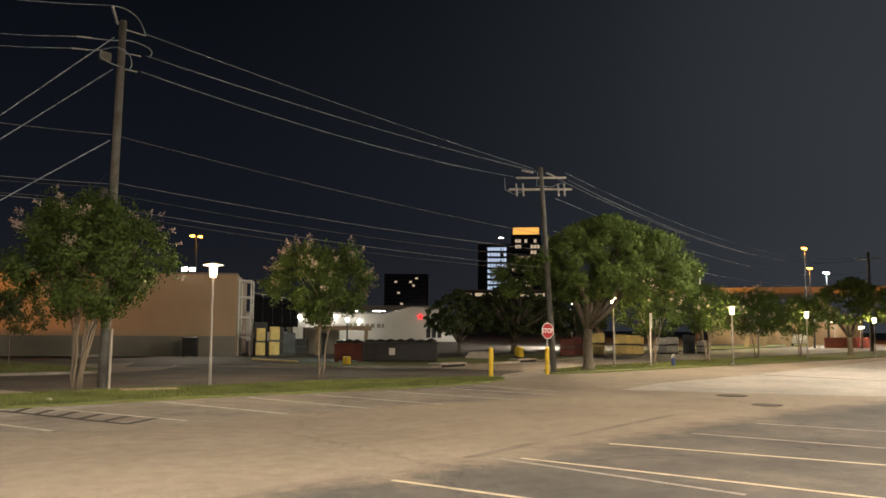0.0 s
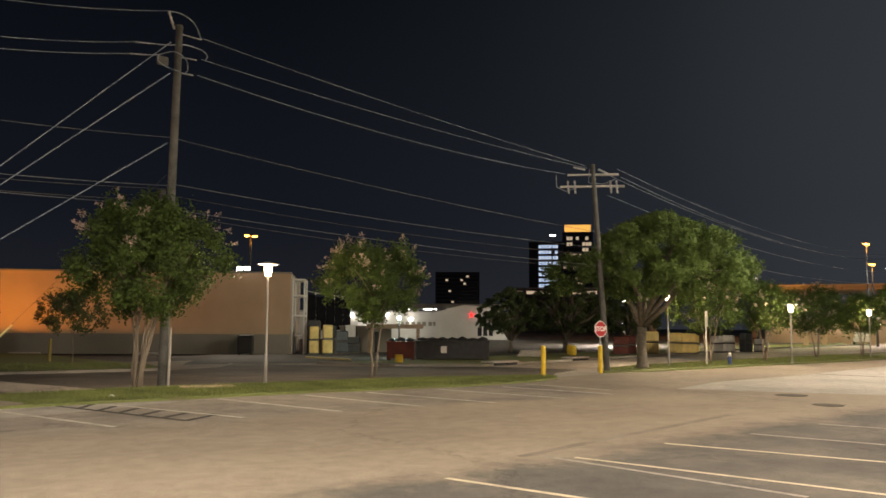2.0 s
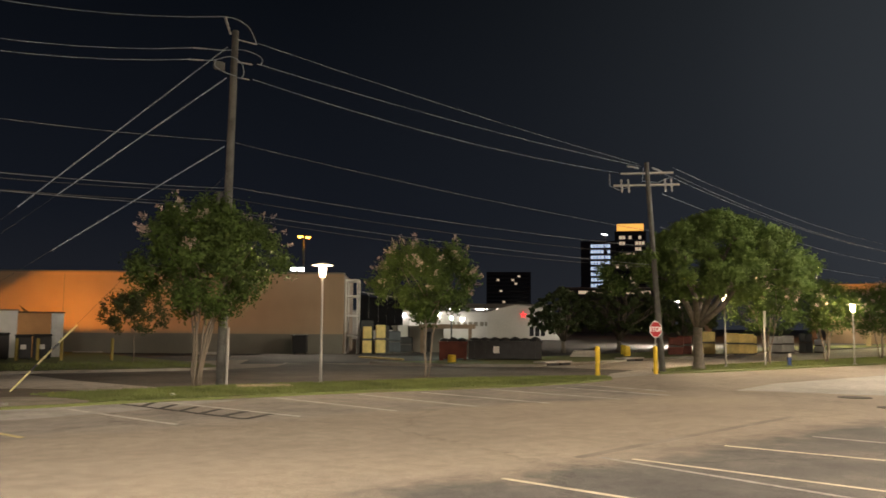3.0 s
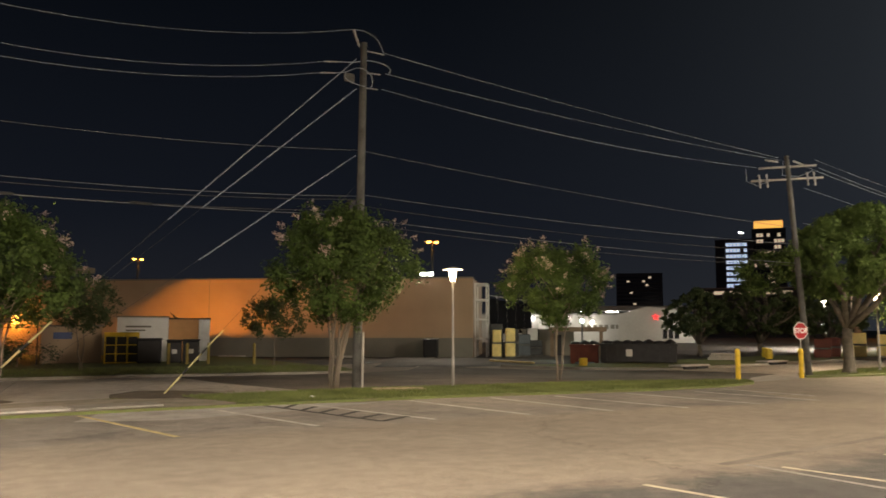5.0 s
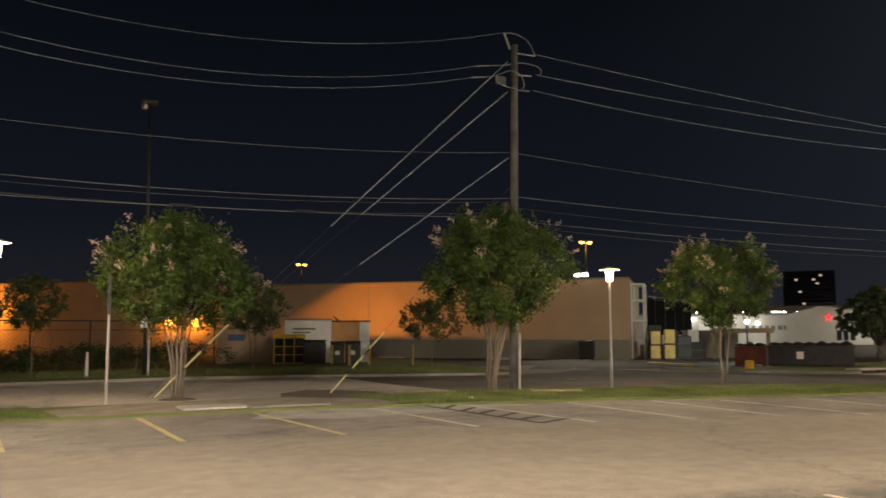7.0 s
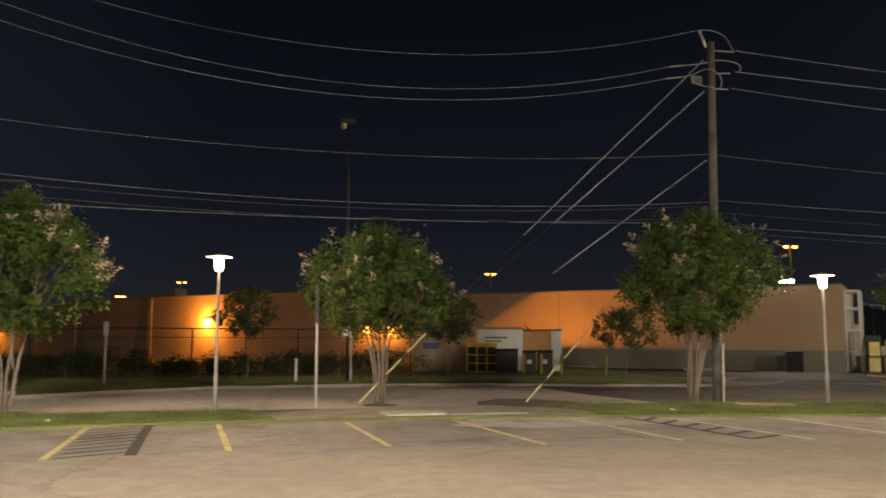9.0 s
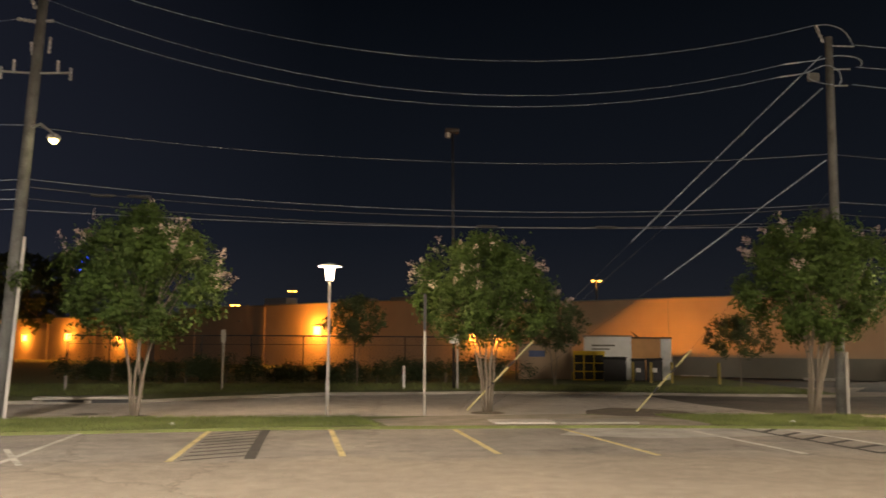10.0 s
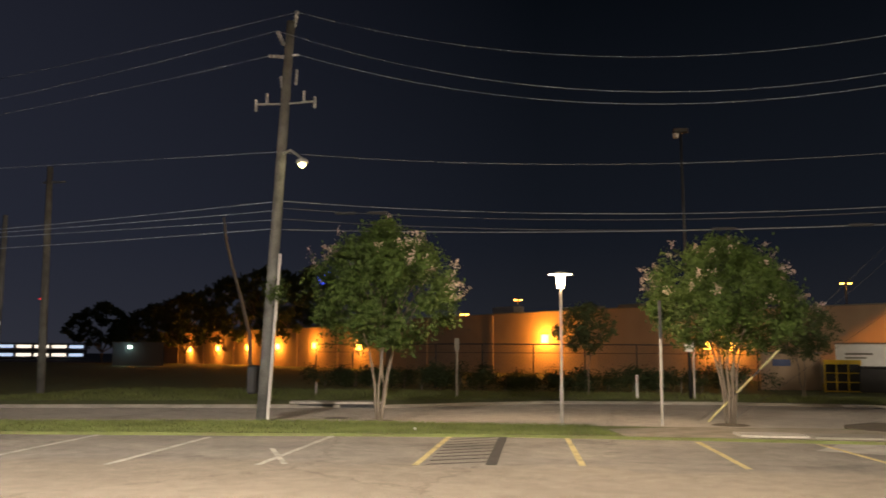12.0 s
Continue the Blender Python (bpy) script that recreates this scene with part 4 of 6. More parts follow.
pf = utility_pole("utility_pole", -24.5, 32.3, 9.9, "grey utility pole across the street", (-0.25, 0), 0.17)
part("crossarm", tubed([(-0.55, 0, 9.2), (0.55, 0, 9.2)], 0.04, 6), GALV, pf)
pf2 = utility_pole("utility_pole", -25.5, 30.7, 7.5, "second shorter wooden pole across the street", (0, 0), 0.13)
part("sign_plate", boxed(-0.22, -0.17, 2.9, 0.22, -0.13, 3.05, 0.01), WHITE, pf2)
pe = utility_pole("utility_pole", *PE, 10.5, "wooden utility pole farther along the street", (0, 0), 0.17)
pr = utility_pole("utility_pole", *PR, 9.0, "distant wooden utility pole with crossarm", (0, 0), 0.16)
part("crossarm", tubed([(-0.3, 1.1, 8.4), (0.3, -1.1, 8.4)], 0.06, 6), GALV, pr)
lp = thing("leaning_pole", -28.5, 62.5, 0.09, 0, "old grey pole leaning and bowed over the far verge", "pole")
part("pole", tubed([(0.0, 0, 0), (-0.2, 0, 3.2), (-1.0, 0, 6.0), (-1.9, 0, 8.7), (-2.5, 0, 10.8), (-2.75, 0, 12.6)], [0.16, 0.15, 0.14, 0.125, 0.11, 0.1], 8), PALEPOST, lp, smooth=True)
mast = utility_pole("camera_mast", 2.45, 36.4, 11.4, "slim dark mast with a camera head on the verge", (-0.1, 0), 0.07, material=DARKMETAL)
mast["category"] = "mast"
part("camera_head", boxed(-0.42, -0.12, 11.25, 0.2, 0.12, 11.45, 0.03), DARKMETAL, mast)
part("dome", lathe([(0.02, 11.0), (0.12, 11.05), (0.14, 11.2), (0.1, 11.26)], 10, (-0.3, 0)), GALV, mast)
part("base_sleeve", tubed([(0.14, -0.1, 0.0), (0.14, -0.1, 2.1)], 0.04, 8), GALV, mast, "pale conduit guard at the foot")
part("notice", boxed(-0.2, -0.16, 2.0, 0.2, -0.12, 2.45, 0.01), WHITE, mast)

# A to D
wire((PA[0] - 0.2, PA[1] + 0.08, 11.15), (PD[0] + 0.58, PD[1] + 0.22, 11.45), 1.65)
wire((PA[0] - 1.2, PA[1] + 0.02, 9.93), (PD[0] + 0.08, PD[1], 10.85), 1.71)
wire((PA[0] - 1.3, PA[1] + 0.1, 9.58), (PD[0] + 0.66, PD[1] + 0.2, 10.18), 1.5)
wire((PA[0], PA[1], 7.33), (PD[0] + 0.25, PD[1] + 0.1, 7.35), 0.58, material=CABLE)
for z0, z1, s, r in ((5.9, 6.0, 0.5, 0.0102), (5.8, 5.8, 0.5, 0.008), (5.45, 5.5, 0.45, 0.008), (5.3, 5.2, 0.24, 0.0105)):
    wire((PA[0], PA[1] + 0.05, z0), (PD[0] + 0.2, PD[1] + 0.1, z1), s, r, DARKWIRE if r < 0.009 else CABLE, label="bundled communication cable between poles")
for t, z in ((0.86, 5.72), (0.9, 5.72), (0.45, 5.15), (0.3, 5.2)):
    x, y = PD[0] + (PA[0] - PD[0]) * (1 - t), PD[1] + (PA[1] - PD[1]) * (1 - t)
    c = thing("splice_enclosure", x, y, z - 0.12, 3, "black splice case hanging on the cables", "splice case", "cable splice cases")
    part("case", tubed([(-0.3, 0, 0), (-0.22, 0, 0), (0.22, 0, 0), (0.3, 0, 0)], [0.02, 0.04, 0.04, 0.02], 8), DARKMETAL, c)
# A to B
wire((PA[0] + 0.75, PA[1] - 0.3, 10.45), (PB[0] - 0.6, PB[1] + 0.4, 8.6), 0.1)
wire((PA[0] + 0.75, PA[1] - 0.3, 9.8), (PB[0] - 0.5, PB[1] + 0.35, 8.5), 0.16)
wire((PA[0] + 0.65, PA[1] - 0.25, 9.3), (PB[0] - 0.9, PB[1] + 1.2, 8.3), 0.3)
wire((PA[0] + 0.1, PA[1], 7.32), (PB[0] - 0.1, PB[1] + 0.1, 5.8), 0.14, material=CABLE)
for z0, z1, s, r in ((5.95, 5.15, 0.15, 0.0095), (5.6, 4.85, 0.2, 0.008), (5.2, 4.4, 0.12, 0.0095), (5.05, 4.3, 0.2, 0.008)):
    wire((PA[0] + 0.1, PA[1], z0), (PB[0] - 0.1, PB[1] + 0.1, z1), s, r, DARKWIRE if r < 0.009 else CABLE, label="bundled communication cable between poles")
# B to the distant pole
for dy, z0, z1, s in ((-0.6, 8.45, 8.5, 1.9), (-0.75, 8.1, 8.4, 2.1), (0.1, 8.4, 8.3, 2.0), (-0.1, 7.4, 7.0, 1.7), (0.0, 6.0, 6.0, 1.4)):
    wire((PB[0] + 0.3, PB[1] + dy, z0), (PR[0], PR[1] + dy, z1 + 0.3), s - 0.2, 0.009)
# D onwards
wire((PD[0] + 0.58, PD[1] + 0.22, 11.45), (PE[0], PE[1], 9.1), 0.65)
wire((PD[0] + 0.08, PD[1], 10.85), (PE[0], PE[1] - 0.6, 8.55), 1.0)
wire((PD[0] - 0.15, PD[1], 10.12), (PE[0], PE[1] + 0.6, 7.95), 0.6)
wire((PD[0] + 0.2, PD[1], 7.35), (PE[0], PE[1], 7.6), 0.05)
for z0, z1, s in ((5.95, 5.0, 0.3), (5.7, 5.2, 0.25), (5.45, 5.0, 0.12), (5.2, 4.6, 0.2)):
    wire((PD[0] + 0.1, PD[1], z0), (PE[0], PE[1], z1), s, 0.0095, WIRE, label="bundled communication cable between poles")
# guys of pole A: pale fibre rods above, thin dark strand below
for z, foot, share in ((10.2, (1.62, 24.03, 0.08), 0.53), (9.25, (1.55, 24.08, 0.08), 0.44), (7.15, (2.35, 24.0, 0.08), 0.48), (6.2, (6.54, 23.6, 0.08), 0.0)):
    guy = thing("guy_wire", PA[0] - 0.1, PA[1], z, 0, "taut guy wire with a pale rod above dark strand", "guy wire", "guy wires of the pole")
    run = Vector(foot) - Vector((PA[0] - 0.1, PA[1], z))
    if share:
        part("rod", tubed([(0, 0, 0), run * share], 0.012, 6), WIRE, guy, "pale fibreglass strain rod")
    part("strand", tubed([run * share, run], 0.004, 4), DARKWIRE, guy)
for a, b in (((6.54, 23.6, 0.08), (8.0, 23.18, 1.8)), ((1.82, 24.03, 0.08), (3.68, 23.8, 2.03))):
    g = thing("guy_guard", *a, 0, "pale yellow plastic guard sleeve on a guy wire", "guy guard", "guy wire guards")
    part("sleeve", tubed([(0, 0, 0), (b[0] - a[0], b[1] - a[1], b[2] - a[2])], 0.027, 8), mat("pale_yellow_plastic", (0.50, 0.46, 0.22), 0.6, vary=0.4, scale=2.2, fine=9), g)
    for t in (0.3, 0.62):
        part("worn_band", tubed([tuple(t * (b[k] - a[k]) for k in range(3)), tuple((t + 0.1) * (b[k] - a[k]) for k in range(3))], 0.0285, 8), DARKMETAL, g)


# ---------------------------------------------------------------- lamp posts and signs
def lamp_post(x, y, h, power, label, big=1.0):
    p = thing("lamp_post", x, y, 0.05, 0, label, "lamp post", "lamp posts in the strip")
    part("post", tubed([(0, 0, 0), (0, 0, 0.9), (0, 0, 0.95), (0, 0, h - 0.42)], [0.05, 0.05, 0.038, 0.034], 10), PALEPOST, p, smooth=True)
    part("base_flange", lathe([(0.11, 0), (0.11, 0.03), (0.06, 0.06)], 12), GALV, p)
    lan = part("lantern", lathe([(0.045, h - 0.44), (0.07, h - 0.40), (0.12, h - 0.38)], 12), GALV, p)
    glass = part("glass", lathe([(0.085, h - 0.42), (0.105 * big, h - 0.24), (0.115 * big, h - 0.08)], 14), HOT, lan, "glowing lantern glass")
    glass.visible_shadow = False
    part("cap", lathe([(0.315 * big, h - 0.075), (0.325 * big, h - 0.06), (0.15, h - 0.01), (0.03, h + 0.02)], 18), PALEPOST, lan, "flat wide round cap")
    lamp("lamp_post_light", (x, y, h - 0.16), power, (1.0, 0.72, 0.44), 0.05)
    return p


lamp_post(14.8, 21.7, 3.70, 560, "slim pale lamp post with a glowing lantern beside the tree")
lamp_post(-1.93, 21.85, 3.9, 600, "slim pale lamp post with a glowing flat-capped lantern")
lamp_post(36.1, 20.0, 3.42, 800, "lamp post glowing under the oak crown", 0.9)
lamp_post(44.0, 17.35, 3.07, 600, "lamp post farther along the street")
lamp_post(56.5, 17.4, 3.04, 450, "lamp post far along the street")
lamp_post(66.0, 15.7, 2.8, 500, "distant lamp post along the street")

st = thing("stop_sign", 28.6, 18.85, 0.02, 0, "red octagonal stop sign on a post above a yellow bollard", "road sign")
part("bollard", lathe([(0.085, 0), (0.085, 1.02), (0.06, 1.08), (0.02, 1.10)], 14), YELLOW, st, "yellow painted steel bollard")
part("post", tubed([(0, 0, 1.05), (0, 0, 2.1)], 0.025, 8), GALV, st)
TURN = -15
face = bmesh.new()
ring = [face.verts.new((0.335 * math.cos(radians(22.5 + 45 * k)), 0, 1.74 + 0.335 * math.sin(radians(22.5 + 45 * k)))) for k in range(8)]
f8 = face.faces.new(ring)
r8 = bmesh.ops.extrude_face_region(face, geom=[f8])
bmesh.ops.translate(face, verts=[v for v in r8["geom"] if isinstance(v, bmesh.types.BMVert)], vec=(0, -0.006, 0))
bmesh.ops.recalc_face_normals(face, faces=face.faces)
plate = part("plate", face, WHITE, st, "white-edged octagonal plate")
plate.matrix_basis = pose(0, 0, 0, 0, 0, TURN) @ pose(0, -0.035, 0)
face = bmesh.new()
ring = [face.verts.new((0.308 * math.cos(radians(22.5 + 45 * k)), -0.0095, 1.74 + 0.308 * math.sin(radians(22.5 + 45 * k)))) for k in range(8)]
face.faces.new(ring)
red = part("red_face", face, RED, st, "red reflective face")
red.matrix_basis = pose(0, 0, 0, 0, 0, TURN) @ pose(0, -0.035, 0)
txt = bpy.data.curves.new("lettering", "FONT")
txt.body, txt.size, txt.align_x, txt.align_y, txt.extrude = "STOP", 0.255, "CENTER", "CENTER", 0.001
txt.offset = 0.008
tob = new("lettering_curve", txt)
dg = bpy.context.evaluated_depsgraph_get()
tme = bpy.data.meshes.new_from_object(tob.evaluated_get(dg))
bpy.data.objects.remove(tob)
tme.materials.clear()
let = put("lettering", tme, WHITE, st, "white letters reading STOP")
let.matrix_basis = pose(0, 0, 0, 0, 0, TURN) @ pose(0, -0.047, 1.74, 90, 0, 0)

bo = thing("bollard", 24.55, 18.6, 0.03, 0, "yellow painted steel bollard at the strip's end", "bollard")
part("post", lathe([(0.085, 0), (0.085, 1.05), (0.07, 1.10), (0.03, 1.13)], 16), YELLOW, bo)
part("footing", lathe([(0.17, 0), (0.17, 0.03), (0.1, 0.05)], 12), CONC, bo)
hy = thing("fire_hydrant", 39.5, 18.6, 0.06, 0, "small fire hydrant with a blue body and pale cap", "fire hydrant")
part("barrel", lathe([(0.14, 0), (0.14, 0.03), (0.09, 0.05), (0.09, 0.38), (0.12, 0.40)], 12), BLUE, hy)
part("bonnet", lathe([(0.12, 0.40), (0.11, 0.48), (0.06, 0.55), (0.03, 0.60)], 12), PALEPOST, hy)
part("nozzle", tubed([(-0.17, 0, 0.3), (0.17, 0, 0.3)], 0.05, 8), BLUE, hy)


def bare_post(x, y, h, r, material, label, name="sign_post", sign=None):
    p = thing(name, x, y, 0.05, 0, label, "post", "posts beside the street")
    part("post", tubed([(0, 0, 0), (0, 0, h)], r, 8), material, p)
    if sign:
        part("panel", boxed(-sign[0] / 2, -0.04, h - sign[1], sign[0] / 2, -0.025, h, 0.004), sign[2], p)
    return p


bare_post(0.56, 22.6, 2.2, 0.035, PALEPOST, "plain pale post standing in the strip", sign=None)
bare_post(0.56, 22.62, 3.2, 0.03, DARKMETAL, "thin dark sign blade post", sign=(0.08, 0.95, DARKMETAL))
bare_post(-7.0, 34.8, 2.45, 0.05, PALEPOST, "pale sign post edge-on beside the kerb", sign=(0.2, 0.5, PALEPOST))
bare_post(0.3, 36.0, 1.0, 0.06, WHITE, "short white marker post with a red tip", "marker_post", (0.1, 0.35, RED))
bare_post(38.3, 19.2, 2.6, 0.04, PALEPOST, "small sign on a post beside the tree", sign=(0.25, 0.75, PALEPOST))
bare_post(-13.0, 34.5, 0.6, 0.05, PALEPOST, "short pale stub post in the grass", "marker_post")


# ---------------------------------------------------------------- the long store building across the street
WX, WY, WTURN = 32.5, 45.0, 139.7


def on_wall(w, off, z):
    """A place given along the store's wall, out from it, and above the ground."""
    a = radians(WTURN)
    return (WX + w * math.cos(a) - off * math.sin(a), WY + w * math.sin(a) + off * math.cos(a), z)


store = thing("store_building", WX, WY, 0, WTURN, "long flat-roofed store with tan stucco walls lit orange by sconces", "building")
part("wall", boxed(0, -0.35, 0, 36, 0, 5.2), STUCCO, store)
part("wall", boxed(36.0, -0.35, 0, 72, -0.002, 5.75), STUCCO, store)
part("wall", boxed(72.0, -0.35, 0, 150, -0.004, 5.2), STUCCO, store)
# grey base paint, with the shade on this band also put into its colour
part("base_band", boxed(0.0, 0.0, 0, 27, 0.04, 1.28), GREYBAND, store, "grey painted lower wall, its tone darkened for the shade on it")
part("coping", boxed(-0.05, -0.4, 5.2, 36, 0.06, 5.3, 0.02), GREYBAND, store)
part("coping", boxed(36, -0.4, 5.75, 72, 0.06, 5.85, 0.02), GREYBAND, store)
part("coping", boxed(72, -0.4, 5.2, 150, 0.06, 5.3, 0.02), GREYBAND, store)
part("roof", boxed(0.3, -9, 4.9, 150, -0.36, 5.05), GREYBAND, store)
part("roof", boxed(10, -40, 4.895, 150, -9, 5.045), GREYBAND, store)
part("side_wall", boxed(-0.02, -9, 0, 0.3, -0.36, 5.15), CORRUGATED, store, "pale metal side wall")
for i in range(4):
    part("rib", boxed(-0.07, -0.9 - 2.1 * i, 0, -0.02, -0.7 - 2.1 * i, 5.2), CORRUGATED, store)
part("wall", boxed(149.7, -40, 0, 150, -0.36, 5.2), STUCCO, store)
part("wall", boxed(10, -40.3, 0, 150, -40, 5.2), STUCCO, store)
part("wall", boxed(0, -9.3, 0, 10, -9, 5.2), STUCCO, store)
part("wall", boxed(9.7, -40, 0, 10, -9.3, 5.2), STUCCO, store)
for w in (9, 18, 27, 45, 65):
    part("joint", boxed(w - 0.02, 0.0, 0.0 if w > 27 else 1.29, w + 0.02, 0.012, 5.15), GREYBAND, store)
for w in (58.8, 69.5, 77.5, 88, 98.5, 108, 118.5, 130, 141):
    part("pilaster", boxed(w - 0.3, 0.0, 0, w + 0.3, 0.16, 5.1 if w > 70 else 5.6, 0.02), STUCCO, store)
for w, h, s in ((28.7, 0.3, 1.6), (42, 0.25, 1.2), (47.5, 0.25, 2.0)):
    part("parapet_cap", boxed(w - s, -1.5, 5.8, w + s, -0.5, 5.9 + h, 0.03), GREYBAND, store)
hv = thing("roof_unit", *on_wall(58.6, -2.0, 5.05), WTURN, "grey slatted rooftop air unit", "roof unit")
part("casing", boxed(-1.6, -0.7, 0, 1.6, 0.7, 1.55, 0.04), PALEPOST, hv)
for i in range(5):
    part("slat", boxed(-1.5, 0.71, 0.45 + 0.2 * i, 1.5, 0.75, 0.55 + 0.2 * i), GALV, hv)
part("vent_box", boxed(-0.6, 0.0, 0.0, -0.1, 0.06, 0.12), GREYBAND, thing("wall_vent", *on_wall(62.6, 0, 4.3), WTURN, "small dark vent in the stucco wall", "vent"))


def sconce(w, z, power, glass=HOTSODIUM, colour=SODIUM, big=1.0, out=0.5):
    s = thing("wall_sconce", *on_wall(w, 0.0, z), WTURN, "orange sodium wall lamp in a dark box housing", "wall lamp", "sconces along the store wall")
    part("housing", boxed(-0.16 * big, 0, 0.16, 0.16 * big, 0.3, 0.30, 0.02), DARKMETAL, s)
    part("backplate", boxed(-0.12, 0, -0.3, 0.12, 0.05, 0.16), DARKMETAL, s)
    g = boxed(-0.18 * big, 0.06, -0.32 * big, 0.18 * big, 0.34, 0.155, 0.03)
    part("glass", g, glass, s, "glowing orange glass").visible_shadow = False
    lamp("sconce_light", on_wall(w, out, z - 0.15), power * 0.55, colour, 0.08)
    return s


sconce(51.3, 3.55, 2300, big=1.9, out=1.1)
sconce(34.1, 2.75, 420, big=1.2)
sconce(31.9, 2.65, 420, big=1.2)
for w, z in ((82.6, 2.9), (93.3, 3.1), (103.5, 3.0), (113.0, 2.9), (123.8, 2.8), (135.3, 2.6)):
    sconce(w, z, 1350, big=1.8, out=0.9)
# sodium flood out from the wall; unseen, inferred from the wall's orange wash
fl = thing("wall_flood", *on_wall(17.6, 0.0, 2.1), WTURN, "shielded sodium floodlight on a low post facing the wall", "floodlight")
part("post", tubed([(0, 5.0, -2.1), (0, 5.0, -0.24)], 0.05, 8), DARKMETAL, fl)
part("glass", boxed(-0.12, 4.88, -0.235, 0.12, 5.12, 0.1, 0.03), HOTSODIUM, fl).visible_shadow = False
lamp("wall_flood_light", on_wall(17.6, 5.0, 2.1), 1350, SODIUM, 0.009, "SPOT", on_wall(17.6, 0.0, 3.2), 168, 0.1)
# unseen plates added to cut its light along a slant above, level below
L0 = Vector((17.6, 5.0, 2.1))
for size, rim in ((0.022, ((31.2, 0.0, -0.9), (15.15, 0.0, 8.1), (63.0, 0.0, 40.0))), (0.03, ((-30.0, 0.0, 1.5), (65.0, 0.0, 1.5), (65.0, 0.0, -60.0), (-30.0, 0.0, -60.0)))):
    shb = bmesh.new()
    ft = shb.faces.new([shb.verts.new(L0 + size * (Vector(q) - L0) - Vector((17.6, 0, 2.1))) for q in rim])
    rt = bmesh.ops.extrude_face_region(shb, geom=[ft])
    bmesh.ops.translate(shb, verts=[v for v in rt["geom"] if isinstance(v, bmesh.types.BMVert)], vec=(0, -0.008, 0))
    bmesh.ops.recalc_face_normals(shb, faces=shb.faces)
    part("shield", shb, DARKMETAL, fl)
# bright white flood at the roof corner
fl = thing("roof_flood", *on_wall(3.0, 0.0, 5.15), WTURN, "pair of bright white floodlights at the store's roof edge", "floodlight")
part("bracket", tubed([(0, -0.05, 0.2), (0, 0.3, 0.3)], 0.03, 6), DARKMETAL, fl)
for dx in (-0.24, 0.24):
    part("head", boxed(dx - 0.2, 0.2, 0.2, dx + 0.2, 0.38, 0.46, 0.02), DARKMETAL, fl)
    part("lens", boxed(dx - 0.17, 0.385, 0.22, dx + 0.17, 0.41, 0.42), HOTLED, fl)
lamp("roof_flood_light", on_wall(3.0, 0.6, 5.3), 1200, (1.0, 0.86, 0.66), 0.2, "SPOT", on_wall(3.0, 9.0, 0), 125, 0.5)

# steel stair tower beside the corner
stair = thing("escape_stair", *on_wall(-0.12, -1.75, 0), WTURN, "white steel open stair frame at the building's side", "stair")
for dx in (-0.75, 0.0):
    for dy in (-1.2, 1.2):
        part("post", boxed(dx - 0.05, dy - 0.05, 0, dx + 0.05, dy + 0.05, 4.9), WHITE, stair)
for z in (1.2, 2.5, 3.8, 4.85):
    part("landing", boxed(-0.8, -1.25, z - 0.05, 0.05, 1.25, z + 0.05), WHITE, stair)
for z in (1.2, 2.5):
    part("brace", tubed([(-0.75, -1.2, z), (-0.75, 1.2, z + 1.3)], 0.04, 5), WHITE, stair)
cart = thing("waste_cart", *on_wall(2.6, 1.4, 0), WTURN, "black wheeled waste cart against the store wall", "waste cart")
part("body", boxed(-0.45, -0.4, 0.1, 0.45, 0.4, 1.15, 0.05), BLACK, cart)
part("lid", boxed(-0.48, -0.44, 1.15, 0.48, 0.46, 1.24, 0.03), BLACK, cart)
for sx in (-0.35, 0.35):
    part("wheel", tubed([(sx - 0.04, 0, 0.12), (sx + 0.04, 0, 0.12)], 0.12, 10), BLACK, cart)
for w in (8.0, 15.5):
    wb = thing("wheel_stop", *on_wall(w, 2.2, 0), WTURN, "pale concrete wheel stop before the wall", "wheel stop", "wheel stops")
    part("block", boxed(-0.9, -0.09, 0, 0.9, 0.09, 0.16, 0.03), CONC, wb)

# ---------------------------------------------------------------- containers and bins on the verge
pod = thing("storage_container", 12.1, 47.5, 0.09, -14, "white portable storage container with printed lettering", "container")
part("body", boxed(-1.35, -0.3, 0.0, 1.3, 3.5, 2.4, 0.03), WHITE, pod)
part("roof_rim", boxed(-1.4, -0.35, 2.4, 1.35, 3.55, 2.48, 0.01), GREYBAND, pod)
part("lettering_bar", boxed(-0.9, -0.312, 1.85, 0.4, -0.302, 1.95), GREYBAND, pod, "grey bars of unreadable lettering")
part("lettering_bar", boxed(-0.9, -0.312, 1.66, 0.1, -0.302, 1.74), GREYBAND, pod, "grey bars of unreadable lettering")
cb = thing("carton_stack", 14.5, 47.3, 0.09, -17, "large orange-brown printed box with a pale side", "box")
part("body", boxed(-1.15, -0.2, 0, 0.55, 1.8, 2.3, 0.03), CARTON, cb)
part("side_panel", boxed(0.555, -0.22, 0, 1.15, 1.8, 2.3, 0.03), PALEWRAP, cb)
part("lid", boxed(-1.2, -0.25, 2.3, 1.2, 1.85, 2.38, 0.01), DARKMETAL, cb)
of = thing("portable_office", 8.6, 47.5, 0.09, -11, "low beige portable office with a small dark sign", "cabin")
part("body", boxed(-1.6, 0, 0, 1.35, 3.0, 1.9, 0.03), STUCCO, of)
part("roof", boxed(-1.7, -0.1, 1.9, 1.45, 3.1, 1.98, 0.01), GREYBAND, of)
part("sign", boxed(-1.0, -0.04, 1.25, -0.1, -0.01, 1.6, 0.005), BLUE, of)
gt = thing("bale_cage", 10.5, 45.4, 0.09, -13, "yellow-framed cage with dark square openings", "cage")
part("header", boxed(-0.85, -0.06, 1.38, 0.85, 0.5, 1.6, 0.02), YELLOW, gt)
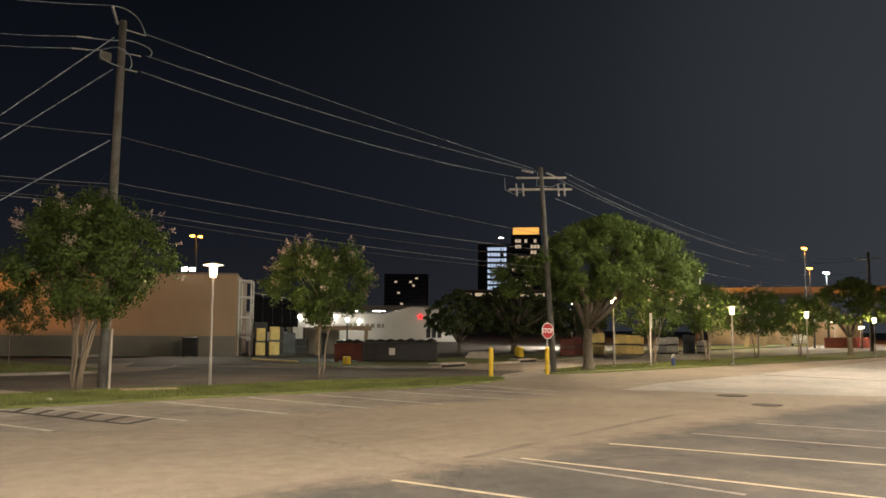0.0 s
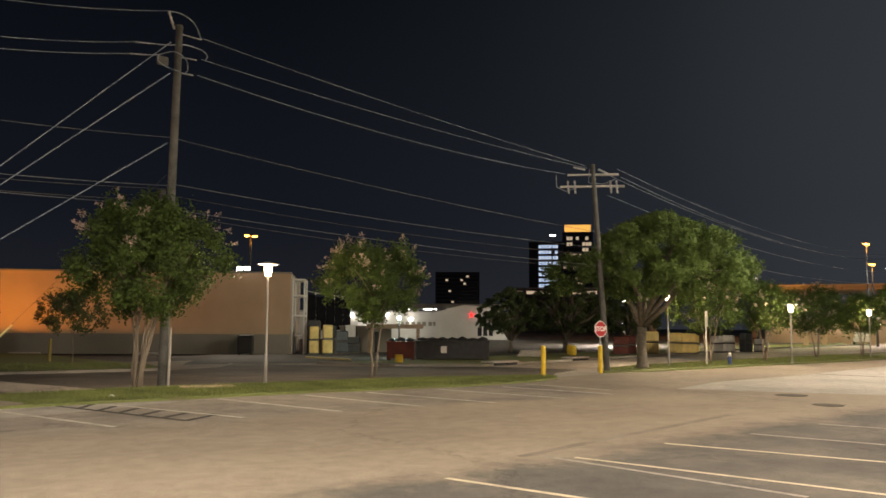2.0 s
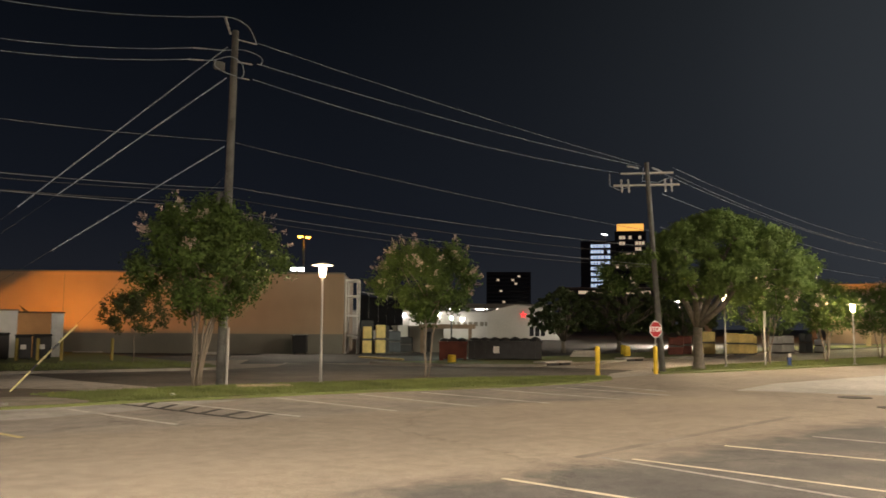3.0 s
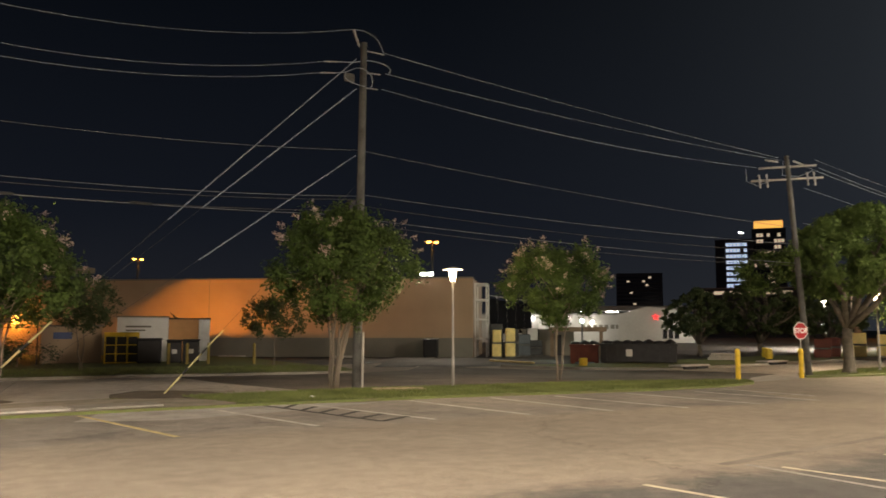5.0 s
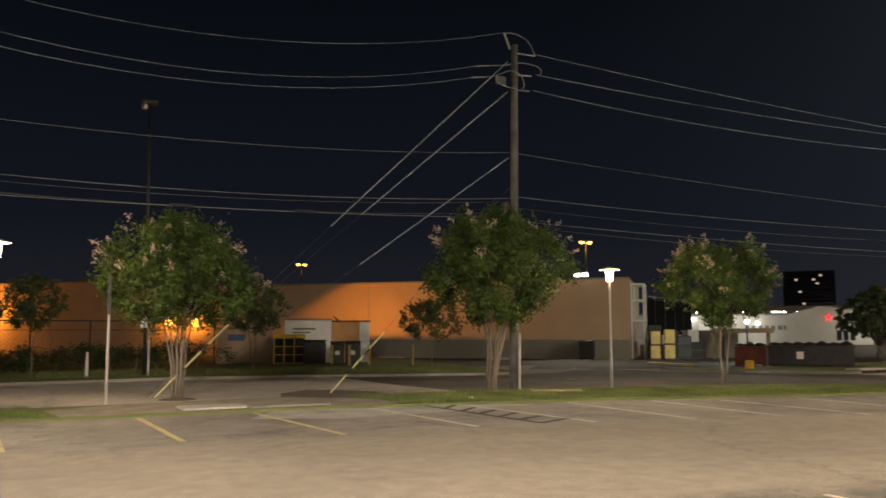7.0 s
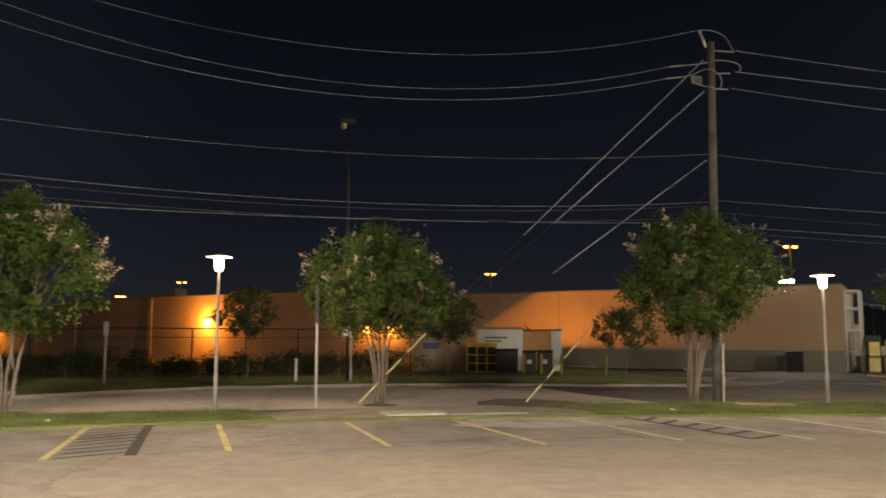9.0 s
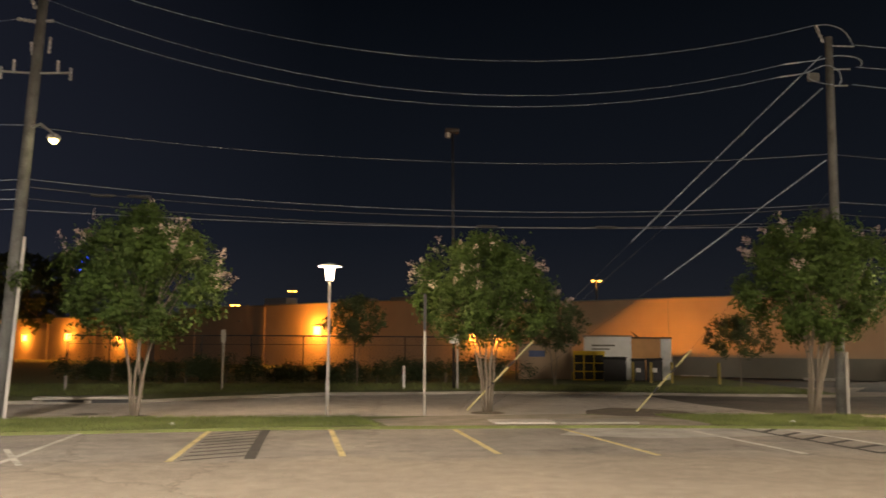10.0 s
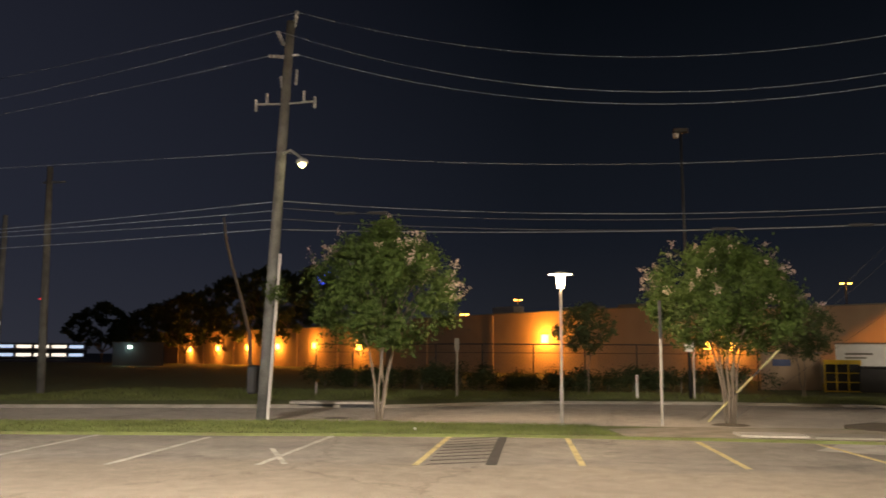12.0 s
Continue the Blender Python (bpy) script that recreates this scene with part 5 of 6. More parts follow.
for x in (-0.8, -0.27, 0.27, 0.8):
    part("upright", boxed(x - 0.035, -0.04, 0, x + 0.035, 0.04, 1.38), YELLOW, gt)
for z in (0.05, 0.5, 0.95):
    part("rail", boxed(-0.8, -0.03, z - 0.025, 0.8, 0.03, z + 0.025), YELLOW, gt)
# solid black block stands in for the shade inside the cage
part("interior", boxed(-0.78, 0.3, 0.0, 0.78, 0.9, 1.37), BLACK, gt)
for x, y, w, h, t in ((11.6, 44.3, 1.2, 1.3, -15), (12.75, 43.9, 0.72, 1.22, -16), (13.55, 43.7, 0.82, 1.24, -17)):
    d = thing("waste_bin", x, y, 0.09, t, "black plastic waste bin with a closed lid", "waste bin", "bins beside the containers")
    part("body", boxed(-w / 2, -0.4, 0.06, w / 2, 0.4, h - 0.1, 0.04), BLACK, d)
    part("lid", boxed(-w / 2 - 0.03, -0.45, h - 0.1, w / 2 + 0.03, 0.45, h, 0.03), BLACK, d)
    part("label_plate", boxed(-0.12, -0.416, h * 0.42, 0.12, -0.404, h * 0.6), GALV if w < 1 else BLACK, d)
    for sx in (-w * 0.4, w * 0.4):
        part("wheel", tubed([(sx - 0.03, -0.3, 0.07), (sx + 0.03, -0.3, 0.07)], 0.07, 8), BLACK, d)
for x, y in ((12.2, 43.0), (13.05, 42.7), (14.0, 42.3), (16.0, 41.2)):
    b = thing("bollard", x, y, 0.09, 0, "dull yellow bollard before the bins", "bollard", "bollards before the bins")
    part("post", lathe([(0.075, 0), (0.075, 1.0), (0.05, 1.06)], 10), mat("dull_yellow", (0.30, 0.23, 0.06), 0.8), b)

# chain-link fence, its hedge behind the far verge
FENCE = [(-17, 45.5), (-12, 43.2), (-7, 41.8), (-2, 42.3), (3, 43.5), (6.6, 45.8)]
fence = thing("chain_link_fence", 0, 0, 0.08, 0, "chain-link fence with a top rail along the verge", "fence")


def along(line, step):
    out = []
    for (x0, y0), (x1, y1) in zip(line, line[1:]):
        n = max(1, round(math.hypot(x1 - x0, y1 - y0) / step))
        out += [(x0 + (x1 - x0) * i / n, y0 + (y1 - y0) * i / n) for i in range(n)]
    return out + [line[-1]]


for x, y in along(FENCE, 2.6):
    part("post", tubed([(x, y, 0), (x, y, 2.3)], 0.035, 6), DARKMETAL, fence)
part("top_rail", tubed([(x, y, 2.28) for x, y in FENCE], 0.03, 6), DARKMETAL, fence)
part("mid_rail", tubed([(x, y, 1.85) for x, y in FENCE], 0.014, 5), DARKMETAL, fence)
mesh_bm = bmesh.new()
for (x0, y0), (x1, y1) in zip(FENCE, FENCE[1:]):
    ln = math.hypot(x1 - x0, y1 - y0)
    n = int(ln / 0.2)
    for i in range(-11, n):
        for sgn in (0, 1):
            a, b = i * 0.2, i * 0.2 + 2.2
            za, zb = (0.05, 2.25) if sgn else (2.25, 0.05)
            t0, t1 = max(0.0, -a / 2.2), min(1.0, (ln - a) / 2.2)
            if t1 <= t0:
                continue
            p = [((a + 2.2 * t) / ln, za + (zb - za) * t) for t in (t0, t1)]
            q = [Vector((x0 + (x1 - x0) * u, y0 + (y1 - y0) * u, z)) for u, z in p]
            tube(mesh_bm, q, 0.004, 3, False)
wm = part("wire_mesh", mesh_bm, DARKMETAL, fence, "diamond wire mesh")
wm["kind"] = "stuff"
rngh = np.random.default_rng(77)
for i, (x, y) in enumerate(along([(-16, 44.2), (-11, 41.8), (-7, 40.6), (-2, 41.2), (2.5, 42.3), (5.5, 44)], 1.15)):
    sh = thing("shrub", x, y, 0.08, 0, "dark unlit shrub grown against the fence", "shrub", "hedge along the fence")
    r = 0.75 + 0.35 * rngh.random()
    stem = tubed([(0, 0, 0), (0.05, 0.02, 0.5), (0.1, 0.0, 0.9)], [0.04, 0.03, 0.01], 5)
    part("stem", stem, OAKBARK, sh)
    hgt = 0.55 + 0.35 * rngh.random()
    lob = [(rngh.normal() * 0.4, rngh.normal() * 0.3, hgt * rngh.uniform(0.6, 1.2), 0.5 * r, 0.9) for k in range(5)]
    leaves("foliage", cloud(lob, 1300, rngh, 6, 0.12, 0.4), 0.11, DARKLEAF, sh, rngh)

# ---------------------------------------------------------------- loading yard
def stack(name, x, y, w, d, h, turn, material, label, category="pallet stack", group="wrapped pallets in the yard", tiers=2):
    s = thing(name, x, y, 0.003, turn, label, category, group)
    z = 0.0
    for k in range(tiers):
        part("pallet", boxed(-w / 2, -d / 2, z, w / 2, d / 2, z + 0.1, 0.01), WOOD, s)
        z += 0.1
        th = h / tiers - 0.1
        part("load", boxed(-w / 2 + 0.03 * (k % 2), -d / 2, z, w / 2 - 0.02, d / 2, z + th, 0.05), material, s)
        z += th
    return s


for x, y, w, h, t, m, c in ((33.4, 43.6, 0.62, 1.8, -38, PALLET, "yellow"), (34.05, 43.05, 0.66, 1.9, -36, PALLET, "yellow"), (35.3, 44.3, 0.8, 1.85, -41, DARKWRAP, "dark"), (36.3, 44.4, 0.9, 1.5, -37, BLUEWRAP, "blue-grey"), (37.3, 44.3, 0.9, 1.1, -42, DARKWRAP, "dark"), (34.9, 45.6, 0.9, 2.2, -39, DARKWRAP, "dark"),
                            (54.2, 29.5, 1.0, 1.5, -62, PALLET, "yellow"), (55.3, 29.0, 1.05, 1.45, -62, PALLET, "yellow"), (52.1, 30.2, 1.1, 1.6, -60, PALLET, "yellow"), (50.6, 31.0, 1.0, 1.3, -60, RUST, "dark red"),
                            (60.9, 29.6, 0.95, 1.25, -65, PALEWRAP, "white"), (61.9, 29.2, 0.95, 1.3, -65, PALEWRAP, "white"), (63.7, 28.9, 0.5, 1.5, -66, BLUEWRAP, "blue"), (64.4, 28.7, 0.55, 1.45, -66, BLUEWRAP, "blue"), (65.6, 28.4, 0.8, 1.0, -67, PALEWRAP, "white"), (57.0, 29.6, 0.9, 1.3, -63, PALLET, "yellow"), (48.6, 30.4, 1.0, 1.2, -60, RUST, "dark red")):
    stack("pallet_stack", x, y, w, 0.9, h, t, m, "%s shrink-wrapped pallet load stacked in the yard" % c)
sc = thing("screen_fence", 38.6, 51.6, 0.0, 37, "tall black windscreen fence with pale top wire", "fence")
for k in range(6):
    part("post", tubed([(3 * k, 0, 0), (3 * k, 0, 4.5)], 0.04, 6), GALV, sc)
    if k < 5:
        part("screen", boxed(3 * k + 0.05, -0.05, 1.5, 3 * k + 2.95, -0.03, 4.25 - 0.08 * (k % 3)), FABRIC, sc, "black fabric screen")
part("top_wire", tubed([(3 * k, 0, 4.48 - 0.06 * (k % 2)) for k in range(6)], 0.03, 5), GALV, sc)
shed = thing("yard_shed", 39.6, 45.6, 0.0, -41, "low grey shed with a dark doorway", "shed")
part("wall", boxed(-1.9, 0, 0, 1.75, 2.5, 1.75), GREYBAND, shed)
part("roof", boxed(-2.0, -0.15, 1.75, 1.85, 2.6, 1.87, 0.02), GREYBAND, shed)
part("door", boxed(0.55, -0.03, 0, 0.85, 0.0, 1.45), BLACK, shed)
aw = thing("canopy", 39.4, 42.5, 0.0, -43, "brown wooden yard canopy on posts", "canopy")
part("roof", boxed(-1.9, -0.5, 1.68, 1.95, 0.5, 1.98, 0.02), TANWOOD, aw)
for x in (-1.7, 1.6):
    part("post", boxed(x - 0.12, -0.12, 0, x + 0.12, 0.12, 1.68), TANWOOD, aw)


# low kerb; its yellow colour stands in for yellowish light falling there
yk = thing("yellow_toned_kerb", 29.3, 37.0, 0.003, 0, "low kerb at the yard's edge, coloured yellow for the light on it", "kerb")
part("block", boxed(-0.1, -2.1, 0, 0.1, 2.1, 0.1, 0.03), LINEYELLOW, yk).matrix_basis = pose(0, 0, 0, 0, 0, -4)


def dumpster(x, y, w, d, h, turn, m, label, heap=0):
    s = thing("dumpster", x, y, 0.003, turn, label, "dumpster", "dumpsters in the yard")
    part("body", boxed(-w / 2, -d / 2, 0.1, w / 2, d / 2, h, 0.03), m, s)
    part("rim", boxed(-w / 2 - 0.04, -d / 2 - 0.04, h - 0.08, w / 2 + 0.04, d / 2 + 0.04, h + 0.02, 0.01), m, s)
    n = int(w / 0.55)
    for i in range(n):
        xx = -w / 2 + (i + 0.5) * w / n
        part("rib", boxed(xx - 0.05, -d / 2 - 0.07, 0.12, xx + 0.05, -d / 2, h - 0.08), m, s)
    for sx in (-w * 0.42, w * 0.42):
        part("skid", boxed(sx - 0.1, -d / 2, 0, sx + 0.1, d / 2, 0.1), m, s)
    rr = random.Random(int(x * 10))
    for i in range(heap):
        a = -w / 2 + 0.3 + (w - 0.6) * i / max(1, heap - 1)
        part("rubbish_bag", lathe([(0.08, h - 0.1), (0.32, h), (0.28, h + 0.13), (0.06, h + rr.uniform(0.16, 0.26))], 9, (a, rr.uniform(-0.2, 0.2))), BLACK, s)
    return s


big = dumpster(33.7, 31.7, 3.9, 1.8, 1.05, -47, DARKMETAL, "dark open roll-off dumpster heaped with black bags", 7)
part("notice", boxed(-0.62, -0.985, 0.42, -0.3, -0.972, 0.78, 0.005), WHITE, big, "small white notice")
dumpster(31.9, 33.9, 1.5, 1.6, 1.0, -44, RUST, "rusty red dumpster full of bags", 3)
yb = thing("post_base", 28.4, 30.3, 0.003, 0, "yellow-painted round concrete post base", "post base")
part("base", lathe([(0.2, 0), (0.2, 0.4), (0.17, 0.45)], 14), YELLOW, yb)
gl = thing("yard_lamp", 34.2, 36.5, 0.0, -43, "dark yard post with a greenish lamp", "lamp post")
part("post", tubed([(0, 0, 0), (0, 0, 2.3)], 0.05, 8), DARKMETAL, gl)
part("lens", lathe([(0.04, 2.2), (0.11, 2.28), (0.11, 2.38), (0.03, 2.42)], 10), HOTGREEN, gl)
lamp("yard_lamp_light", (34.0, 36.2, 2.55), 260, (0.8, 1.0, 0.8), 0.1)
st2 = crape_myrtle(37.0, 30.2, 2.6, 1.5, 1.7, 61, 500, 0, DARKLEAF, (-0.5, 0.4), "thin leaning sapling beside the dumpster", "", 1, 0.1, "sapling")
tk = thing("forklift", 37.6, 45.0, 0.003, -41, "dark forklift parked in the yard", "forklift")
part("body", boxed(-0.5, -0.5, 0.25, 0.5, 0.7, 0.95, 0.06), DARKMETAL, tk)
part("guard", boxed(-0.45, -0.4, 1.75, 0.45, 0.5, 1.82, 0.02), DARKMETAL, tk)
for dx in (-0.4, 0.4):
    for dy in (-0.35, 0.45):
        part("pillar", boxed(dx - 0.03, dy - 0.03, 0.95, dx + 0.03, dy + 0.03, 1.75), DARKMETAL, tk)
        part("wheel", tubed([(dx - 0.1, dy, 0.22), (dx + 0.1, dy, 0.22)], 0.22, 12), BLACK, tk)
part("mast", boxed(-0.35, -0.75, 0.1, 0.35, -0.62, 1.9, 0.02), GALV, tk)
bench = thing("concrete_blocks", 40.5, 31.5, 0.08, -50, "low stack of pale concrete slabs", "concrete slabs")
for k in range(3):
    part("slab", boxed(-0.9 + 0.1 * k, -0.3, 0.13 * k, 0.8 - 0.05 * k, 0.3, 0.13 * k + 0.12, 0.01), CONC, bench)
for x, y in ((44.0, 31.0), (46.5, 33.0)):
    yb = thing("marker_barrel", x, y, 0.08, 0, "yellow plastic marker barrel", "barrel", "yellow barrels")
    part("drum", lathe([(0.2, 0), (0.22, 0.25), (0.2, 0.5), (0.17, 0.6)], 12), YELLOW, yb)

# ---------------------------------------------------------------- low white building with a red star, beyond the yard
wb = thing("white_building", 84.4, 92.2, -0.05, -42, "long low white commercial building with wall lamps", "building")
part("wall", boxed(-27, 0, 0, 9, 14, 4.0), PALEWALL, wb)
part("parapet", boxed(-27.1, -0.1, 4.0, 9.05, 14, 4.25), FARCONC, wb)
part("loading_door", boxed(-4.6, -0.05, 0.3, -1.6, -0.01, 3.0), WHITE, wb)
for x in (1.6, 2.4, 3.3, 4.1, 4.9, 5.8, 6.5):
    part("sign_bar", boxed(x, -0.06, 2.0, x + 0.55, -0.01, 2.6), GREYBAND, wb, "grey bars of unreadable lettering")
ga = thing("white_hall", 91.0, 81.8, -0.05, -48, "white gabled hall front with a red neon star", "building")
gb = bmesh.new()
prof = [(-5.2, 0), (5.2, 0), (5.2, 3.9), (2.5, 4.7), (-1.0, 5.1), (-3.5, 4.5), (-5.2, 4.0)]
va = [gb.verts.new((x, 0, z)) for x, z in prof]
vb = [gb.verts.new((x, 12, z)) for x, z in prof]
gb.faces.new(va)
gb.faces.new(list(reversed(vb)))
for i in range(len(prof)):
    j = (i + 1) % len(prof)
    gb.faces.new((va[j], va[i], vb[i], vb[j]))
bmesh.ops.recalc_face_normals(gb, faces=gb.faces)
part("wall", gb, PALEWALL, ga)
for x in (1.2, 2.0, 2.8):
    w = part("window", boxed(x - 0.3, -0.03, 0.6, x + 0.3, -0.005, 1.9), GLASS, ga)
    part("mullion", boxed(x - 0.02, -0.05, 0.6, x + 0.02, -0.031, 1.9), DARKMETAL, w)
sb = bmesh.new()
pts = [((0.62 if k % 2 == 0 else 0.17) * math.sin(math.pi * k / 5), (0.62 if k % 2 == 0 else 0.17) * math.cos(math.pi * k / 5)) for k in range(10)]
fs = [sb.verts.new((x, -0.25, 3.62 + z)) for x, z in pts]
bk = [sb.verts.new((x, -0.1, 3.62 + z)) for x, z in pts]
sb.faces.new(fs)
sb.faces.new(list(reversed(bk)))
for i in range(10):
    sb.faces.new((fs[i], bk[i], bk[(i + 1) % 10], fs[(i + 1) % 10]))
bmesh.ops.recalc_face_normals(sb, faces=sb.faces)
part("star", sb, REDNEON, ga, "glowing red star")
# the lamp at (70.3, 105.0) is added to brighten the wall's left end
for x, y, z, turn in ((86.6, 90.2, 2.95, -42), (84.0, 92.5, 3.6, -42), (93.2, 79.0, 2.4, -48), (80.2, 96.0, 3.5, -42), (70.3, 105.0, 3.4, -42)):
    wl_ = thing("wall_lamp", x, y - 0.3, z, turn, "bright white lamp on the white building", "wall lamp", "lamps on the white building")
    part("body", boxed(-0.2, 0.05, -0.1, 0.2, 0.2, 0.25, 0.02), DARKMETAL, wl_)
    part("lens", boxed(-0.2, -0.1, -0.2, 0.2, 0.05, 0.15, 0.02), HOTLED, wl_)
    lamp("wall_lamp_light", (x - 2.2, y - 2.8, z), 230, (1.0, 0.93, 0.78), 0.2)
gr = thing("parking_garage", 110.0, 116.2, 0, -43, "low concrete parking garage with lit decks", "building")
for z0, z1 in ((1.2, 1.8), (3.2, 3.8), (5.3, 6.2)):
    part("deck", boxed(-16, 0, z0, 21, 12, z1), FARCONC, gr)
for k in range(13):
    part("column", boxed(-15.5 + 3 * k, 0.1, 0, -15.1 + 3 * k, 0.5, 5.3), FARCONC, gr)
for x in (-9, -1, 4, 8, 11.5, 16):
    part("tube_light", boxed(x, 0.3, 5.1, x + 2.2, 0.5, 5.2), HOTLED, gr)


# ---------------------------------------------------------------- far towers, overpass, masts
def office(name, x, y, turn, w, d, h, label, rows, cols, seed, share, lit, floor, sill=0.0, x0=None, x1=None):
    b = thing(name, x, y, 0, turn, label, "office tower", "far office towers")
    part("body", boxed(-w / 2, 0, 0, w / 2, d, h), FARWALL, b)
    rr = random.Random(seed)
    x0, x1 = (-w / 2 + 0.6) if x0 is None else x0, (w / 2 - 0.6) if x1 is None else x1
    for r in range(rows):
        z = h - sill - floor * (r + 1)
        part("spandrel", boxed(-w / 2, -0.25, z - 0.35, w / 2, -0.01, z + 0.1), FARWALL, b)
        for c in range(cols):
            a = x0 + (x1 - x0) * c / cols
            e = x0 + (x1 - x0) * (c + 0.86) / cols
            on = rr.random() < share
            part("window", boxed(a, -0.12, z + 0.25, e, -0.02, z + floor * 0.66), lit if on else GLASS, b)
    return b


ta = office("office_tower", 336.5, 252.5, -53, 17.2, 18, 44.5, "dark office tower with bright lit office floors", 8, 6, 3, 0.97, LITBLUE, 2.78, 0.8, -3.7, 5.9)
tb = office("office_tower", 353.4, 245.4, -55, 15.4, 18, 50.3, "dark office tower with a glowing orange crown", 11, 9, 9, 0.38, LITWARM, 2.9, 1.5)
part("crown", boxed(-6.6, 0.5, 50.3, 6.6, 12, 54.0, 0.3), LITORANGE, tb, "glowing orange top storey")
office("office_tower", 278.3, 258.7, -47, 19.9, 16, 26.6, "squat dark office block with few lit windows", 12, 14, 21, 0.06, LITWARM, 1.65, 1.0)
pz = thing("podium_building", 241.2, 178.5, 0, -53, "long low podium building with lit strip windows", "building")
part("body", boxed(-16, 0, 0, 18, 10, 15.5), FARWALL, pz)
for x in (-14, -9, -4, 2, 7, 12):
    part("window", boxed(x, -0.12, 13.6, x + 3.6, -0.01, 14.7), LITWARM, pz)
part("roof_rim", boxed(-16.2, -0.4, 15.5, 18.2, 10, 15.9), FARCONC, pz)

ov = thing("overpass", 179.9, 61.2, 0, -69, "elevated concrete highway overpass lit orange", "overpass")
part("deck", boxed(-46, 0, 9.75, 60, 9, 10.5), FARCONC, ov)
part("girder", boxed(-46, 0.9, 9.05, 60, 8.1, 9.75), FARCONC, ov)
part("parapet", boxed(-46, -0.15, 10.5, 60, 0.15, 11.0), FARCONC, ov)
for x in (-38, -16, 6, 28, 50):
    part("pier", lathe([(0.9, 0), (0.9, 7.8), (1.8, 9.05)], 12, (x, 4.5)), FARCONC, ov)
for x in (-30, -8, 14, 36):
    a = radians(-69)
    lamp("overpass_sodium", (179.9 + x * math.cos(a) + 6 * math.sin(a), 61.2 + x * math.sin(a) - 6 * math.cos(a), 15.5), 3500, SODIUM, 0.4)


def light_mast(x, y, h, glass, label, power=0, colour=SODIUM, wide=0.45, name="light_mast", base=0.0):
    m = thing(name, x, y, base, 0, label, "light mast", "tall light masts")
    part("pole", tubed([(0, 0, 0), (0, 0, h)], [0.14, 0.08], 8), DARKMETAL, m)
    part("crossbar", tubed([(-wide, 0.0, h), (wide, 0.0, h)], 0.05, 6), DARKMETAL, m)
    for sx in (-1, 1):
        hd = part("head", boxed(sx * wide - 0.28, -0.28, h + 0.02, sx * wide + 0.28, 0.28, h + 0.14, 0.03), DARKMETAL, m)
        part("lens", lathe([(0.05, h - 0.16), (0.22, h - 0.08), (0.26, h + 0.018)], 10, (sx * wide, 0)), glass, hd)
    if power:
        lamp("mast_light", (x, y, h - 0.5 + base), power, colour, 0.3)
    return m


light_mast(114.7, 35.3, 12.7, HOTSODIUM, "tall mast with orange sodium lamps near the overpass", 2500)
light_mast(119.6, 36.2, 10.4, HOTSODIUM, "tall mast with orange sodium lamps near the overpass", 2000)
light_mast(110.6, 31.5, 9.1, HOTLED, "mast with a bright white floodlight", 8000, (0.95, 1.0, 1.0))
light_mast(87.2, 37.8, 8.3, HOTYELLOW, "mast with a yellow-green lamp behind the oak", 6000, (1.0, 0.9, 0.35), 0.2)
light_mast(160.9, 118.9, 23.6, HOTLED, "very tall mast with a bright lamp before the towers", 0, LED, 0.5)
light_mast(46.5, 71.2, 10.7, HOTSODIUM, "sodium light mast rising behind the store", 900)
light_mast(27.7, 111.6, 10.9, HOTSODIUM, "sodium light mast rising behind the store", 900)
light_mast(-15.3, 134.3, 10.6, HOTSODIUM, "sodium light mast rising behind the store", 900)
light_mast(-18.6, 103.0, 6.8, HOTSODIUM, "low sodium lamp behind the roof edge", 400, SODIUM, 0.3)
light_mast(76.5, 47.4, 4.6, HOTLED, "slim lamp among the dark trees", 9000, LED, 0.1)
light_mast(72.5, 47.0, 3.0, HOTGREEN, "small lamp among the dark trees", 4000, LED, 0.1)
light_mast(96.0, 28.8, 2.4, HOT, "warm globe lamp far along the street", 300, LED, 0.3)
light_mast(98.0, 24.6, 2.3, HOT, "warm globe lamp far along the street", 300, LED, 0.3)
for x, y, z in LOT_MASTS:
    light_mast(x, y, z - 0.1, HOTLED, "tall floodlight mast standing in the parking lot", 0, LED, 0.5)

# far side of the street: red containers, gate pillars, pickup
for x, y in ((94.5, 26.4), (96.6, 25.7), (98.8, 25.0)):
    rc = thing("red_container", x, y, 0, -75, "red plastic tote stacked by the street", "container", "red containers")
    part("body", boxed(-0.95, -0.5, 0.08, 0.95, 0.5, 1.1, 0.05), TOTE, rc)
    part("lid", boxed(-1.0, -0.55, 1.1, 1.0, 0.55, 1.18, 0.02), TOTE, rc)
for x, y in ((99.7, 32.9), (101.5, 31.0), (96.8, 34.5), (93.8, 35.4)):
    gp = thing("gate_pillar", x, y, 0, -72, "tan gate pillar with a pale cap", "pillar", "gate pillars")
    part("shaft", boxed(-0.25, -0.25, 0, 0.25, 0.25, 1.5, 0.01), STUCCO, gp)
    part("cap", boxed(-0.3, -0.3, 1.5, 0.3, 0.3, 1.62, 0.02), CONC, gp)
cp = thing("carport", 112.0, 37.5, 0, -70, "low tan carport with lit bays beyond the gate pillars", "carport")
part("back_wall", boxed(-9.5, 3.0, 0, 9.5, 3.25, 3.1), STUCCO, cp)
part("roof", boxed(-9.8, -0.6, 3.1, 9.8, 3.4, 3.45, 0.04), FARCONC, cp)
for x in range(7):
    part("column", boxed(-9.3 + 3.05 * x, -0.3, 0, -9.0 + 3.05 * x, 0.0, 3.1), STUCCO, cp)
